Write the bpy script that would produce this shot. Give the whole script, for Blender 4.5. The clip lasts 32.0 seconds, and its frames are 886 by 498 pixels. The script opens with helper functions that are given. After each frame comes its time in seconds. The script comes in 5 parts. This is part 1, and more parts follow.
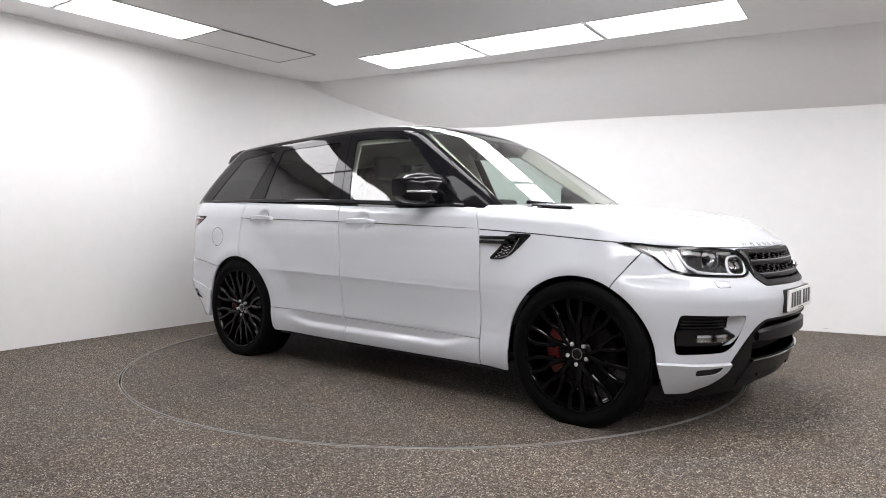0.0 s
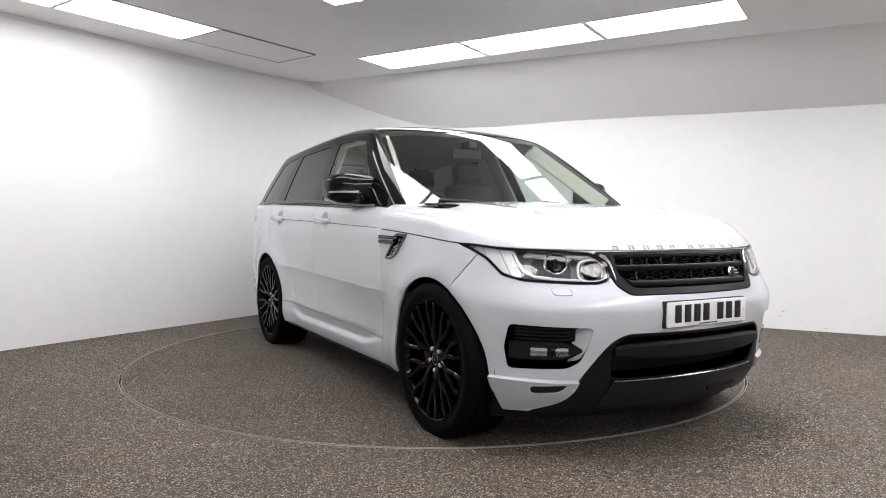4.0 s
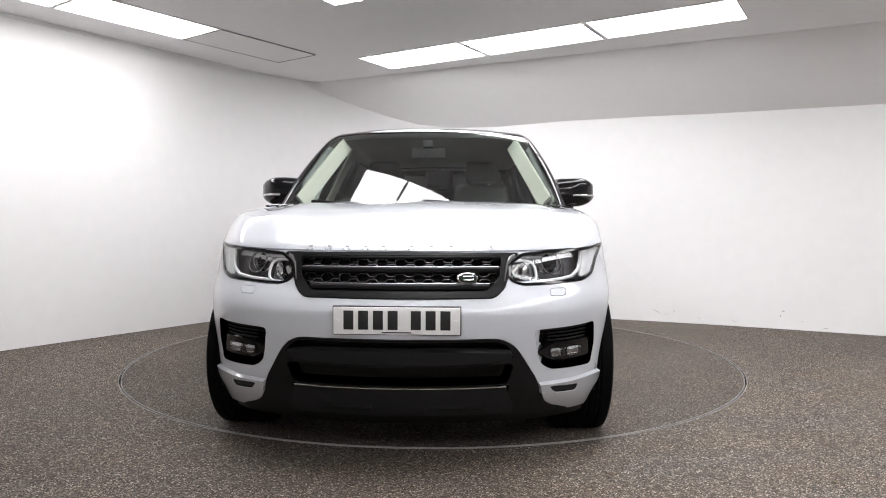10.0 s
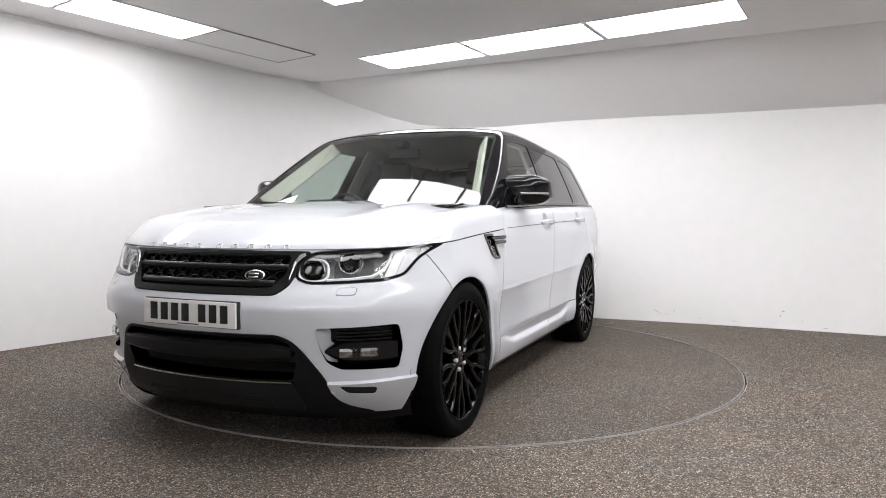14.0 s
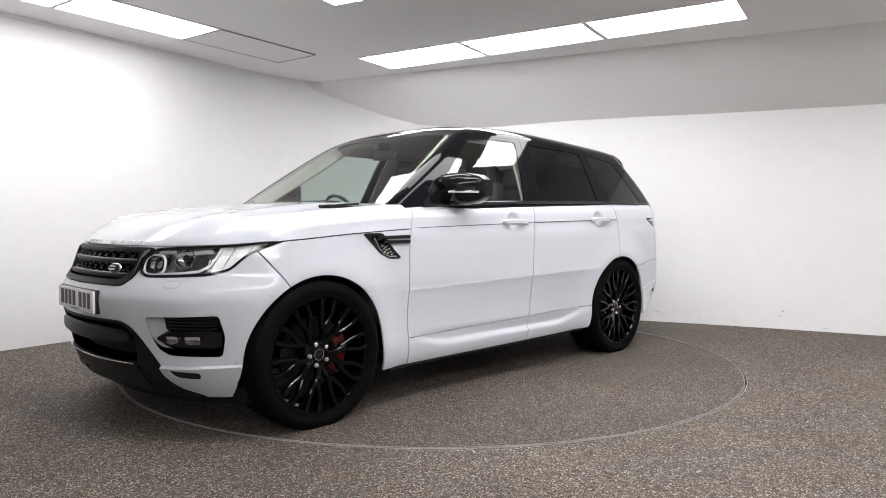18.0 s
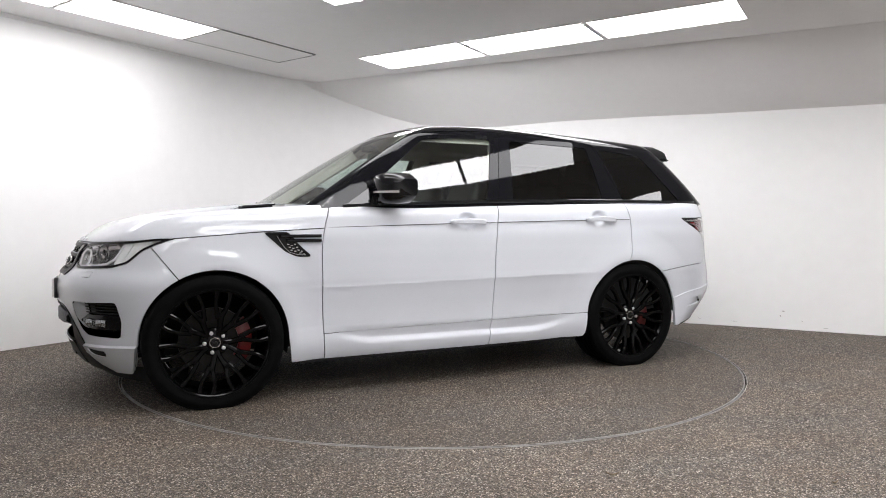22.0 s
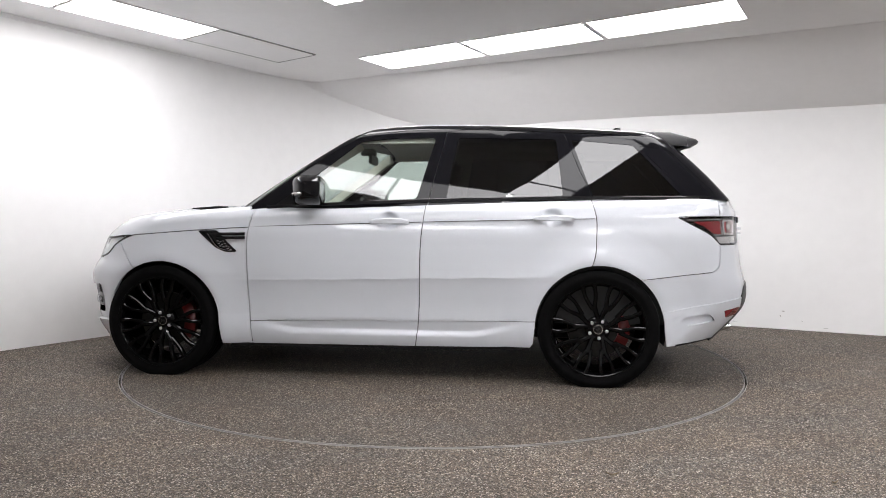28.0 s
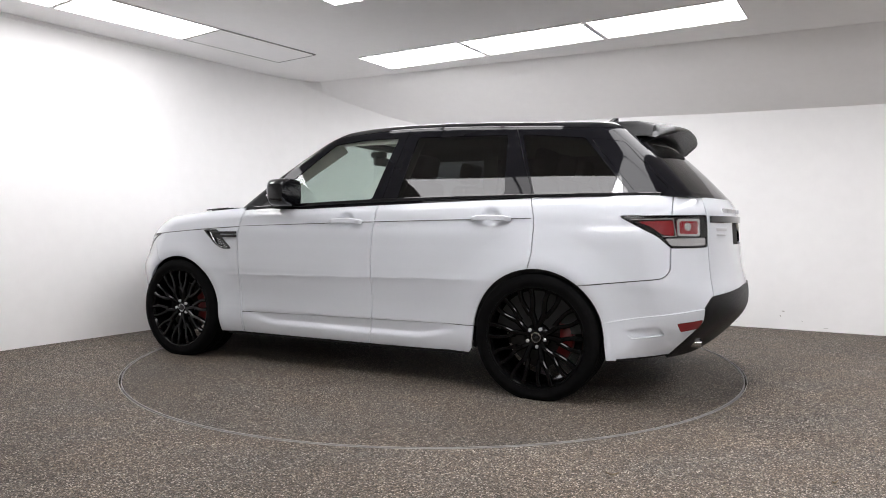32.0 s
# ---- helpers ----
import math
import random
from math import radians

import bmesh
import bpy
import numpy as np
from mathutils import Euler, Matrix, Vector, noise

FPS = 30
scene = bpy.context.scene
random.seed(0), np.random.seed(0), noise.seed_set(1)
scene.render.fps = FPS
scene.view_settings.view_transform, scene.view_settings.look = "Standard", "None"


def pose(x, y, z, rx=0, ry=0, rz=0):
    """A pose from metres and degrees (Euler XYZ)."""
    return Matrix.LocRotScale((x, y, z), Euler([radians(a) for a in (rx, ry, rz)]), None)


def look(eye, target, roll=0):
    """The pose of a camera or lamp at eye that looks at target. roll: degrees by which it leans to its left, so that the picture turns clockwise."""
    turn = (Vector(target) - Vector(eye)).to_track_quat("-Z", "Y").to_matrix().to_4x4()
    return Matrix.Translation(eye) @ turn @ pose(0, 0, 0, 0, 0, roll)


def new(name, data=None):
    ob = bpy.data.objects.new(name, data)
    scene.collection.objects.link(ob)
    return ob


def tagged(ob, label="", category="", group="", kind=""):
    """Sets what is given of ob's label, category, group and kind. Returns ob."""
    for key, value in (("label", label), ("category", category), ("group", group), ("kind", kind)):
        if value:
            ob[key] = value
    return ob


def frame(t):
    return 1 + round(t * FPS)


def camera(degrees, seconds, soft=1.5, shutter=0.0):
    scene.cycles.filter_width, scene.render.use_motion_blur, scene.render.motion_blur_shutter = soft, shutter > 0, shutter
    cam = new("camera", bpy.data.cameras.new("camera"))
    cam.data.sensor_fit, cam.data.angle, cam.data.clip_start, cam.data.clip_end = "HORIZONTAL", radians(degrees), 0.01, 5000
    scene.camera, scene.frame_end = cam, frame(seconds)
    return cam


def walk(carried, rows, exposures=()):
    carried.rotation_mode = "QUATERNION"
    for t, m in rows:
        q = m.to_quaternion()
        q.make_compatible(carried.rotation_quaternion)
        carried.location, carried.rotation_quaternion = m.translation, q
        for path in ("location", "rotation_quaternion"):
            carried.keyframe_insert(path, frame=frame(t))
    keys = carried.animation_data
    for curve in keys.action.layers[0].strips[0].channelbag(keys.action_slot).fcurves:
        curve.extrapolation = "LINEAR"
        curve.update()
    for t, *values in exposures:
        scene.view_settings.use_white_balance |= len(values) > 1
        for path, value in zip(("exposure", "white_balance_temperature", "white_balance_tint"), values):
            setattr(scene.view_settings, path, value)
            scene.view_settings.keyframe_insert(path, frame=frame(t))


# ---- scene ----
# ---- camera ----
TURN_START, TURN_RATE, TURN_GAIN = -39.50, -5.385, 0.00408
CAR_X, CAR_Y = 0.298, -0.022
CLIP = 32.0
cam = camera(65.81, CLIP, soft=1.0)
EYE = Vector((0.0, -5.388, 1.049))
AIM = Vector((math.sin(radians(0.671)) * math.cos(radians(2.272)), math.cos(radians(0.671)) * math.cos(radians(2.272)), -math.sin(radians(2.272))))
walk(cam, [(0.0, look(EYE, EYE + AIM * 5, 0.24)), (CLIP, look(EYE, EYE + AIM * 5, 0.24))])

# ---- light and exposure ----
world = bpy.data.worlds.new("world")
scene.world = world
world.use_nodes = True
world.node_tree.nodes["Background"].inputs[0].default_value = (0.9, 0.95, 1.0, 1)
world.node_tree.nodes["Background"].inputs[1].default_value = 0.05
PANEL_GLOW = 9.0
scene.view_settings.exposure = 0.40
# ---- materials ----
def material(name, color=(0.5, 0.5, 0.5), rough=0.5, metal=0.0, coat=0.0, spec=0.5, grain=None, bump=None, rough_noise=None, emit=None):
    """grain: (scale, strength, second scale, second strength) of the colour; bump: (scale, height); all in object space, metres."""
    m = bpy.data.materials.new(name)
    m.use_nodes = True
    nt = m.node_tree
    b = nt.nodes["Principled BSDF"]
    b.inputs["Base Color"].default_value = (*color, 1)
    b.inputs["Roughness"].default_value = rough
    b.inputs["Metallic"].default_value = metal
    b.inputs["Specular IOR Level"].default_value = spec
    if coat:
        b.inputs["Coat Weight"].default_value = coat
        b.inputs["Coat Roughness"].default_value = 0.012
    if emit:
        b.inputs["Emission Color"].default_value = (*emit[:3], 1)
        b.inputs["Emission Strength"].default_value = emit[3]
    if not (grain or bump or rough_noise):
        return m
    coord = nt.nodes.new("ShaderNodeTexCoord")

    def noise_node(scale, detail=4.0):
        n = nt.nodes.new("ShaderNodeTexNoise")
        n.inputs["Scale"].default_value = scale
        n.inputs["Detail"].default_value = detail
        nt.links.new(coord.outputs["Object"], n.inputs["Vector"])
        return n
    if grain:
        value = None
        for scale, strength in zip(grain[::2], grain[1::2]):
            n = noise_node(scale)
            r = nt.nodes.new("ShaderNodeMapRange")
            r.inputs["From Min"].default_value, r.inputs["From Max"].default_value = 0.3, 0.7
            r.inputs["To Min"].default_value, r.inputs["To Max"].default_value = 1 - strength, 1 + strength
            nt.links.new(n.outputs["Fac"], r.inputs["Value"])
            if value is None:
                value = r.outputs["Result"]
            else:
                k = nt.nodes.new("ShaderNodeMath")
                k.operation = "MULTIPLY"
                nt.links.new(value, k.inputs[0])
                nt.links.new(r.outputs["Result"], k.inputs[1])
                value = k.outputs[0]
        mul = nt.nodes.new("ShaderNodeVectorMath")
        mul.operation = "SCALE"
        mul.inputs[0].default_value = color
        nt.links.new(value, mul.inputs["Scale"])
        nt.links.new(mul.outputs[0], b.inputs["Base Color"])
    if rough_noise:
        n = noise_node(rough_noise[0])
        r = nt.nodes.new("ShaderNodeMapRange")
        r.inputs["To Min"].default_value, r.inputs["To Max"].default_value = rough - rough_noise[1], rough + rough_noise[1]
        nt.links.new(n.outputs["Fac"], r.inputs["Value"])
        nt.links.new(r.outputs["Result"], b.inputs["Roughness"])
    if bump:
        n = noise_node(bump[0])
        k = nt.nodes.new("ShaderNodeBump")
        k.inputs["Strength"].default_value = 1.0
        k.inputs["Distance"].default_value = bump[1]
        nt.links.new(n.outputs["Fac"], k.inputs["Height"])
        nt.links.new(k.outputs["Normal"], b.inputs["Normal"])
    return m


def glass_material(name, tint, rough=0.0, base=0.055):
    """A thin pane: what passes is tinted, the gloss grows with the angle."""
    m = bpy.data.materials.new(name)
    m.use_nodes = True
    nt = m.node_tree
    nt.nodes.remove(nt.nodes["Principled BSDF"])
    clear, gloss = nt.nodes.new("ShaderNodeBsdfTransparent"), nt.nodes.new("ShaderNodeBsdfGlossy")
    clear.inputs["Color"].default_value = (*tint, 1)
    gloss.inputs["Roughness"].default_value = rough
    f, mix = nt.nodes.new("ShaderNodeLayerWeight"), nt.nodes.new("ShaderNodeMixShader")
    f.inputs["Blend"].default_value = 0.5
    power, rise = nt.nodes.new("ShaderNodeMath"), nt.nodes.new("ShaderNodeMath")
    power.operation, rise.operation = "POWER", "MULTIPLY_ADD"
    power.inputs[1].default_value = 4.6
    rise.inputs[1].default_value, rise.inputs[2].default_value = 0.90, base
    nt.links.new(f.outputs["Facing"], power.inputs[0])
    nt.links.new(power.outputs[0], rise.inputs[0])
    nt.links.new(rise.outputs[0], mix.inputs[0])
    nt.links.new(clear.outputs[0], mix.inputs[1])
    nt.links.new(gloss.outputs[0], mix.inputs[2])
    nt.links.new(mix.outputs[0], nt.nodes["Material Output"].inputs["Surface"])
    return m


def resin_floor(name, scale, shade):
    """Small resin-bound stones: grey, tan and dark grains, with worn and dusty patches."""
    m = bpy.data.materials.new(name)
    m.use_nodes = True
    nt = m.node_tree
    b = nt.nodes["Principled BSDF"]
    coord = nt.nodes.new("ShaderNodeTexCoord")
    cells = nt.nodes.new("ShaderNodeTexVoronoi")
    cells.inputs["Scale"].default_value = scale
    nt.links.new(coord.outputs["Object"], cells.inputs["Vector"])
    bits = nt.nodes.new("ShaderNodeSeparateColor")
    nt.links.new(cells.outputs["Color"], bits.inputs[0])
    tone = nt.nodes.new("ShaderNodeValToRGB")
    e = tone.color_ramp.elements
    e[0].position, e[0].color = 0.0, (0.020, 0.015, 0.011, 1)
    e[1].position, e[1].color = 1.0, (0.66, 0.60, 0.54, 1)
    for p, c in ((0.3, (0.062, 0.049, 0.038, 1)), (0.52, (0.118, 0.096, 0.077, 1)), (0.60, (0.13, 0.130, 0.126, 1)), (0.70, (0.19, 0.145, 0.104, 1)), (0.88, (0.255, 0.227, 0.195, 1))):
        k = e.new(p)
        k.color = c
    nt.links.new(bits.outputs[0], tone.inputs[0])
    mottle = nt.nodes.new("ShaderNodeTexNoise")
    mottle.inputs["Scale"].default_value, mottle.inputs["Detail"].default_value = 38.0, 3.0
    nt.links.new(coord.outputs["Object"], mottle.inputs["Vector"])
    spread = nt.nodes.new("ShaderNodeMapRange")
    spread.inputs["From Min"].default_value, spread.inputs["From Max"].default_value = 0.3, 0.7
    spread.inputs["To Min"].default_value, spread.inputs["To Max"].default_value = 0.80, 1.20
    nt.links.new(mottle.outputs["Fac"], spread.inputs["Value"])
    dust = nt.nodes.new("ShaderNodeTexNoise")
    dust.inputs["Scale"].default_value, dust.inputs["Detail"].default_value = 0.9, 7.0
    nt.links.new(coord.outputs["Object"], dust.inputs["Vector"])
    r = nt.nodes.new("ShaderNodeMapRange")
    r.inputs["From Min"].default_value, r.inputs["From Max"].default_value = 0.3, 0.7
    r.inputs["To Min"].default_value, r.inputs["To Max"].default_value = 0.84 * shade, 1.16 * shade
    nt.links.new(dust.outputs["Fac"], r.inputs["Value"])
    mul = nt.nodes.new("ShaderNodeVectorMath")
    mul.operation = "SCALE"
    nt.links.new(tone.outputs[0], mul.inputs[0])
    both = nt.nodes.new("ShaderNodeMath")
    both.operation = "MULTIPLY"
    nt.links.new(r.outputs[0], both.inputs[0])
    nt.links.new(spread.outputs[0], both.inputs[1])
    nt.links.new(both.outputs[0], mul.inputs["Scale"])
    patch = nt.nodes.new("ShaderNodeTexNoise")
    patch.inputs["Scale"].default_value, patch.inputs["Detail"].default_value = 1.6, 5.0
    stretch = nt.nodes.new("ShaderNodeMapping")
    stretch.inputs["Scale"].default_value = (1.0, 2.2, 1.0)
    nt.links.new(coord.outputs["Object"], stretch.inputs["Vector"])
    nt.links.new(stretch.outputs[0], patch.inputs["Vector"])
    hue = nt.nodes.new("ShaderNodeValToRGB")
    h = hue.color_ramp.elements
    h[0].position, h[0].color = 0.36, (1.055, 0.995, 0.93, 1)
    h[1].position, h[1].color = 0.66, (0.97, 0.985, 0.995, 1)
    nt.links.new(patch.outputs["Fac"], hue.inputs[0])
    tint = nt.nodes.new("ShaderNodeVectorMath")
    tint.operation = "MULTIPLY"
    nt.links.new(mul.outputs[0], tint.inputs[0])
    nt.links.new(hue.outputs[0], tint.inputs[1])
    nt.links.new(tint.outputs[0], b.inputs["Base Color"])
    b.inputs["Roughness"].default_value = 0.7
    b.inputs["Specular IOR Level"].default_value = 0.3
    k = nt.nodes.new("ShaderNodeBump")
    k.inputs["Distance"].default_value = 0.0017
    k.inputs["Strength"].default_value = 0.9
    k.invert = True
    nt.links.new(cells.outputs["Distance"], k.inputs["Height"])
    nt.links.new(k.outputs[0], b.inputs["Normal"])
    return m


PAINT = material("white_pearl_paint", (0.605, 0.628, 0.668), 0.32, coat=1.0, spec=0.10, grain=(900.0, 0.015, 2.0, 0.01))
BLACK = material("gloss_black", (0.005, 0.005, 0.006), 0.05, spec=0.42, grain=(2.0, 0.1))
SATIN = material("satin_black_plastic", (0.008, 0.008, 0.0085), 0.42, spec=0.18, bump=(700.0, 0.0003), grain=(60.0, 0.1))
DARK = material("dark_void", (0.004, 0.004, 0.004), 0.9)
GREY = material("grey_skid_plastic", (0.013, 0.013, 0.014), 0.38, spec=0.22, bump=(500.0, 0.0002), grain=(40.0, 0.08))
RUBBER = material("tyre_rubber", (0.0028, 0.0028, 0.003), 0.70, spec=0.06, grain=(25.0, 0.25, 200.0, 0.15), bump=(350.0, 0.0004))
RIM = material("gloss_black_alloy", (0.002, 0.002, 0.0022), 0.08, spec=0.19)
PILLAR = material("satin_pillar_black", (0.006, 0.006, 0.0075), 0.04, spec=0.18, grain=(3.0, 0.1))
CHROME = material("chrome", (0.75, 0.75, 0.76), 0.12, metal=1.0)
STEEL = material("brake_steel", (0.035, 0.034, 0.033), 0.45, metal=1.0, grain=(30.0, 0.15))
RED = material("red_caliper", (0.12, 0.004, 0.005), 0.35, coat=0.3)
WALL = material("white_wall_paint", (0.88, 0.875, 0.87), 0.85, grain=(0.7, 0.018, 9.0, 0.012), bump=(180.0, 0.0004))
CEIL = material("ceiling_paint", (0.87, 0.86, 0.855), 0.9, grain=(0.6, 0.02, 14.0, 0.01), bump=(150.0, 0.0004))
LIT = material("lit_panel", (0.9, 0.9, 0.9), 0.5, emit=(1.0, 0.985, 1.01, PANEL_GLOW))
# weaker glows, set row by row to balance the room's brightness
LIT_SOFT = material("lit_panel_soft", (0.9, 0.9, 0.9), 0.5, emit=(1.0, 0.98, 1.0, PANEL_GLOW * 0.62))
LIT_LOW = material("lit_panel_low", (0.9, 0.9, 0.9), 0.5, emit=(1.0, 0.98, 1.0, PANEL_GLOW * 0.85))
LIT_DIM = material("lit_panel_dim", (0.9, 0.9, 0.9), 0.5, emit=(1.0, 0.98, 1.0, PANEL_GLOW * 0.85))
PANE = glass_material("clear_green_glass", (0.72, 0.80, 0.76), base=0.105)
PRIVACY = glass_material("privacy_glass", (0.035, 0.037, 0.040), base=0.055)
LENS = glass_material("lamp_lens", (0.96, 0.97, 0.98), base=0.055)
FLOOR = resin_floor("resin_stone_floor", 185.0, 0.70)
DISC = resin_floor("worn_resin_stone_disc", 185.0, 0.58)
SILVER = material("lamp_silver", (0.90, 0.905, 0.91), 0.22, spec=0.9, grain=(25.0, 0.06))
EDGE = material("steel_edge", (0.34, 0.33, 0.32), 0.5, metal=0.3, grain=(12.0, 0.25, 90.0, 0.15))
# ---- room ----
def part(name, data, mat, parent=None, label=""):
    """Links a bmesh, or a Sheet, as one mesh object under a thing or under a part."""
    me = bpy.data.meshes.new(name)
    if hasattr(data, "faces") and hasattr(data, "cut"):
        s = data.drop_unused()
        me.from_pydata([tuple(p) for p in s.v], [], s.faces)
        me.update()
        me.polygons.foreach_set("use_smooth", [True] * len(me.polygons))
        n = s.n / (np.linalg.norm(s.n, axis=1)[:, None] + 1e-12)
        me.normals_split_custom_set_from_vertices([tuple(a) for a in n])
    else:
        data.to_mesh(me)
        data.free()
    if mat:
        me.materials.append(mat)
    ob = new(name, me)
    if parent:
        ob.parent = parent
    if label:
        tagged(ob, label)
    return ob


def smooth(bm, angle=35):
    """Smooth shading with edges kept sharp over the angle."""
    for f in bm.faces:
        f.smooth = True
    for e in bm.edges:
        e.smooth = len(e.link_faces) == 2 and e.calc_face_angle(3.2) < radians(angle)
    return bm


def prism(pts, z0, z1):
    bm = bmesh.new()
    a = [bm.verts.new((x, y, z0)) for x, y in pts]
    b = [bm.verts.new((x, y, z1)) for x, y in pts]
    bm.faces.new(a[::-1]), bm.faces.new(b)
    for i in range(len(pts)):
        j = (i + 1) % len(pts)
        bm.faces.new((a[i], a[j], b[j], b[i]))
    bmesh.ops.recalc_face_normals(bm, faces=bm.faces)
    return bm


def wall_strip(pts, heights, thick):
    """A wall along pts in plan, with the height of its top at each; it is thick away from the room (to the left of its way)."""
    bm = bmesh.new()
    rows = []
    for i, (x, y) in enumerate(pts):
        a, b = Vector(pts[max(i - 1, 0)]), Vector(pts[min(i + 1, len(pts) - 1)])
        t = (b - a).normalized()
        n = Vector((-t.y, t.x)) * thick
        h = heights[i]
        rows.append([bm.verts.new(p) for p in ((x, y, 0), (x, y, h), (x + n.x, y + n.y, h), (x + n.x, y + n.y, 0))])
    for r, s in zip(rows, rows[1:]):
        for k in range(4):
            bm.faces.new((r[k], s[k], s[(k + 1) % 4], r[(k + 1) % 4]))
    bm.faces.new(rows[0]), bm.faces.new(rows[-1][::-1])
    bmesh.ops.recalc_face_normals(bm, faces=bm.faces)
    return smooth(bm, 40)


CEILING_Z = 2.695
LEFT_END = (-7.0, -5.04)
LEFT = [LEFT_END, (-1.924, 2.361), (-1.853, 2.457), (-1.776, 2.544), (-1.693, 2.624), (-1.627, 2.679), (-1.557, 2.729)]
BACK = [(-1.557, 2.729), (-1.459, 2.79), (-1.327, 2.855), (-1.157, 2.917), (-0.941, 2.968), (-0.6, 3), (-0.2, 2.9), (0.2, 2.74), (0.7, 2.52), (1.42, 2.2), (2.3, 1.86), (2.9, 1.6), (3.5, 1.3), (4.2, 0.93), (7, -0.62)]
BACK_TOP = [2.66, 2.616, 2.571, 2.51, 2.44, 2.33, 2.215, 2.155, 2.14, 2.165, 2.172, 2.165, 2.162, 2.158, 2.13]


def room():
    out = 0.15
    tagged(part("wall_left", wall_strip(LEFT, [2.9] * len(LEFT), out), WALL), "plain matt white painted studio wall, rounding into the back wall", "wall", kind="structure")
    tagged(part("wall_back", wall_strip(BACK, [z + 0.003 for z in BACK_TOP], out), WALL), "gently curved white wall with scuffs near the floor", "wall", kind="structure")
    tagged(part("wall_right", wall_strip([(7.0, -0.62), (7.0, -8.5)], [2.9, 2.9], out), WALL), "plain white painted studio wall", "wall", kind="structure")
    tagged(part("wall_front", wall_strip([(7.0, -8.5), (-7.0, -8.5)], [2.9, 2.9], out), WALL), "plain white painted studio wall", "wall", kind="structure")
    tagged(part("wall_side", wall_strip([(-7.0, -8.5), (-7.0, -5.04)], [2.9, 2.9], out), WALL), "plain white painted studio wall", "wall", kind="structure")
    plan = [(-7.3, -8.8), (7.3, -8.8), (7.3, -0.5), (4.3, 1.3), (1.5, 2.6), (-0.4, 3.4), (-1.7, 3.4), (-7.3, -4.9)]
    tagged(part("ceiling", prism(plan, CEILING_Z, CEILING_Z + 0.12), CEIL), "flat pale grey-white painted ceiling", "ceiling", kind="structure")
    # a tapering edge board under the ceiling along the left wall
    bm = bmesh.new()
    a, b = Vector(LEFT_END), Vector(LEFT[1])
    n = Vector((0.825, -0.565)) * 0.012
    rows = []
    for t, h in ((0.0, 0.10), (1.0, 0.004)):
        p = a + (b - a) * t
        rows.append([bm.verts.new((q.x, q.y, z)) for q, z in ((p, CEILING_Z), (p + n, CEILING_Z), (p + n, CEILING_Z - h), (p, CEILING_Z - h))])
    for k in range(4):
        bm.faces.new((rows[0][k], rows[1][k], rows[1][(k + 1) % 4], rows[0][(k + 1) % 4]))
    bmesh.ops.recalc_face_normals(bm, faces=bm.faces)
    tagged(part("trim", bm, CEIL), "narrow painted edge board under the ceiling", "trim", kind="structure")
    # the sloping soffit between the ceiling and the low back wall
    bm = bmesh.new()
    upper = []
    for i, (x, y) in enumerate(BACK):
        ux = -1.52 + (x + 1.50) * 0.93
        uy = min(2.86 - 0.515 * (ux + 1.52), y - 0.02)
        upper.append((ux, uy))
    a = [bm.verts.new((x, y, CEILING_Z - 0.002)) for x, y in upper]
    b = [bm.verts.new((x, y, z)) for (x, y), z in zip(BACK, BACK_TOP)]
    c = [bm.verts.new((x + 0.1, y + 0.2, z)) for (x, y), z in zip(BACK, BACK_TOP)]
    d = [bm.verts.new((x + 0.1, y + 0.2, CEILING_Z - 0.002)) for x, y in BACK]
    for rows in ((a, b), (b, c), (c, d), (d, a)):
        for i in range(len(BACK) - 1):
            bm.faces.new((rows[0][i], rows[0][i + 1], rows[1][i + 1], rows[1][i]))
    bmesh.ops.recalc_face_normals(bm, faces=bm.faces)
    tagged(part("soffit", smooth(bm, 25), CEIL), "sloping pale painted soffit over the low back wall", "soffit", kind="structure")
    # floor with a round opening for the turntable
    bm = bmesh.new()
    n = 180
    ring = [bm.verts.new((TABLE_R * math.cos(2 * math.pi * i / n), TABLE_R * math.sin(2 * math.pi * i / n), 0)) for i in range(n)]
    low = [bm.verts.new((v.co.x, v.co.y, -0.05)) for v in ring]
    far = [bm.verts.new((12 * math.cos(2 * math.pi * i / n), 12 * math.sin(2 * math.pi * i / n), 0)) for i in range(n)]
    for i in range(n):
        j = (i + 1) % n
        bm.faces.new((ring[i], ring[j], far[j], far[i])), bm.faces.new((ring[i], low[i], low[j], ring[j]))
    bm.faces.new(low)
    bmesh.ops.recalc_face_normals(bm, faces=bm.faces)
    tagged(part("floor", bm, FLOOR), "brown-grey resin-bound stone floor", "floor", kind="structure")


TABLE_R = 2.262


def ring_band(r0, r1, z, n=180, lift=0.0):
    bm = bmesh.new()
    rows = [[bm.verts.new((r * math.cos(2 * math.pi * i / n), r * math.sin(2 * math.pi * i / n), h)) for i in range(n)] for r, h in ((r0, z - 0.02), (r0, z), (r1, z), (r1, z - 0.02))]
    for k in range(3):
        for i in range(n):
            j = (i + 1) % n
            bm.faces.new((rows[k][i], rows[k][j], rows[k + 1][j], rows[k + 1][i]))
    bmesh.ops.recalc_face_normals(bm, faces=bm.faces)
    return bm


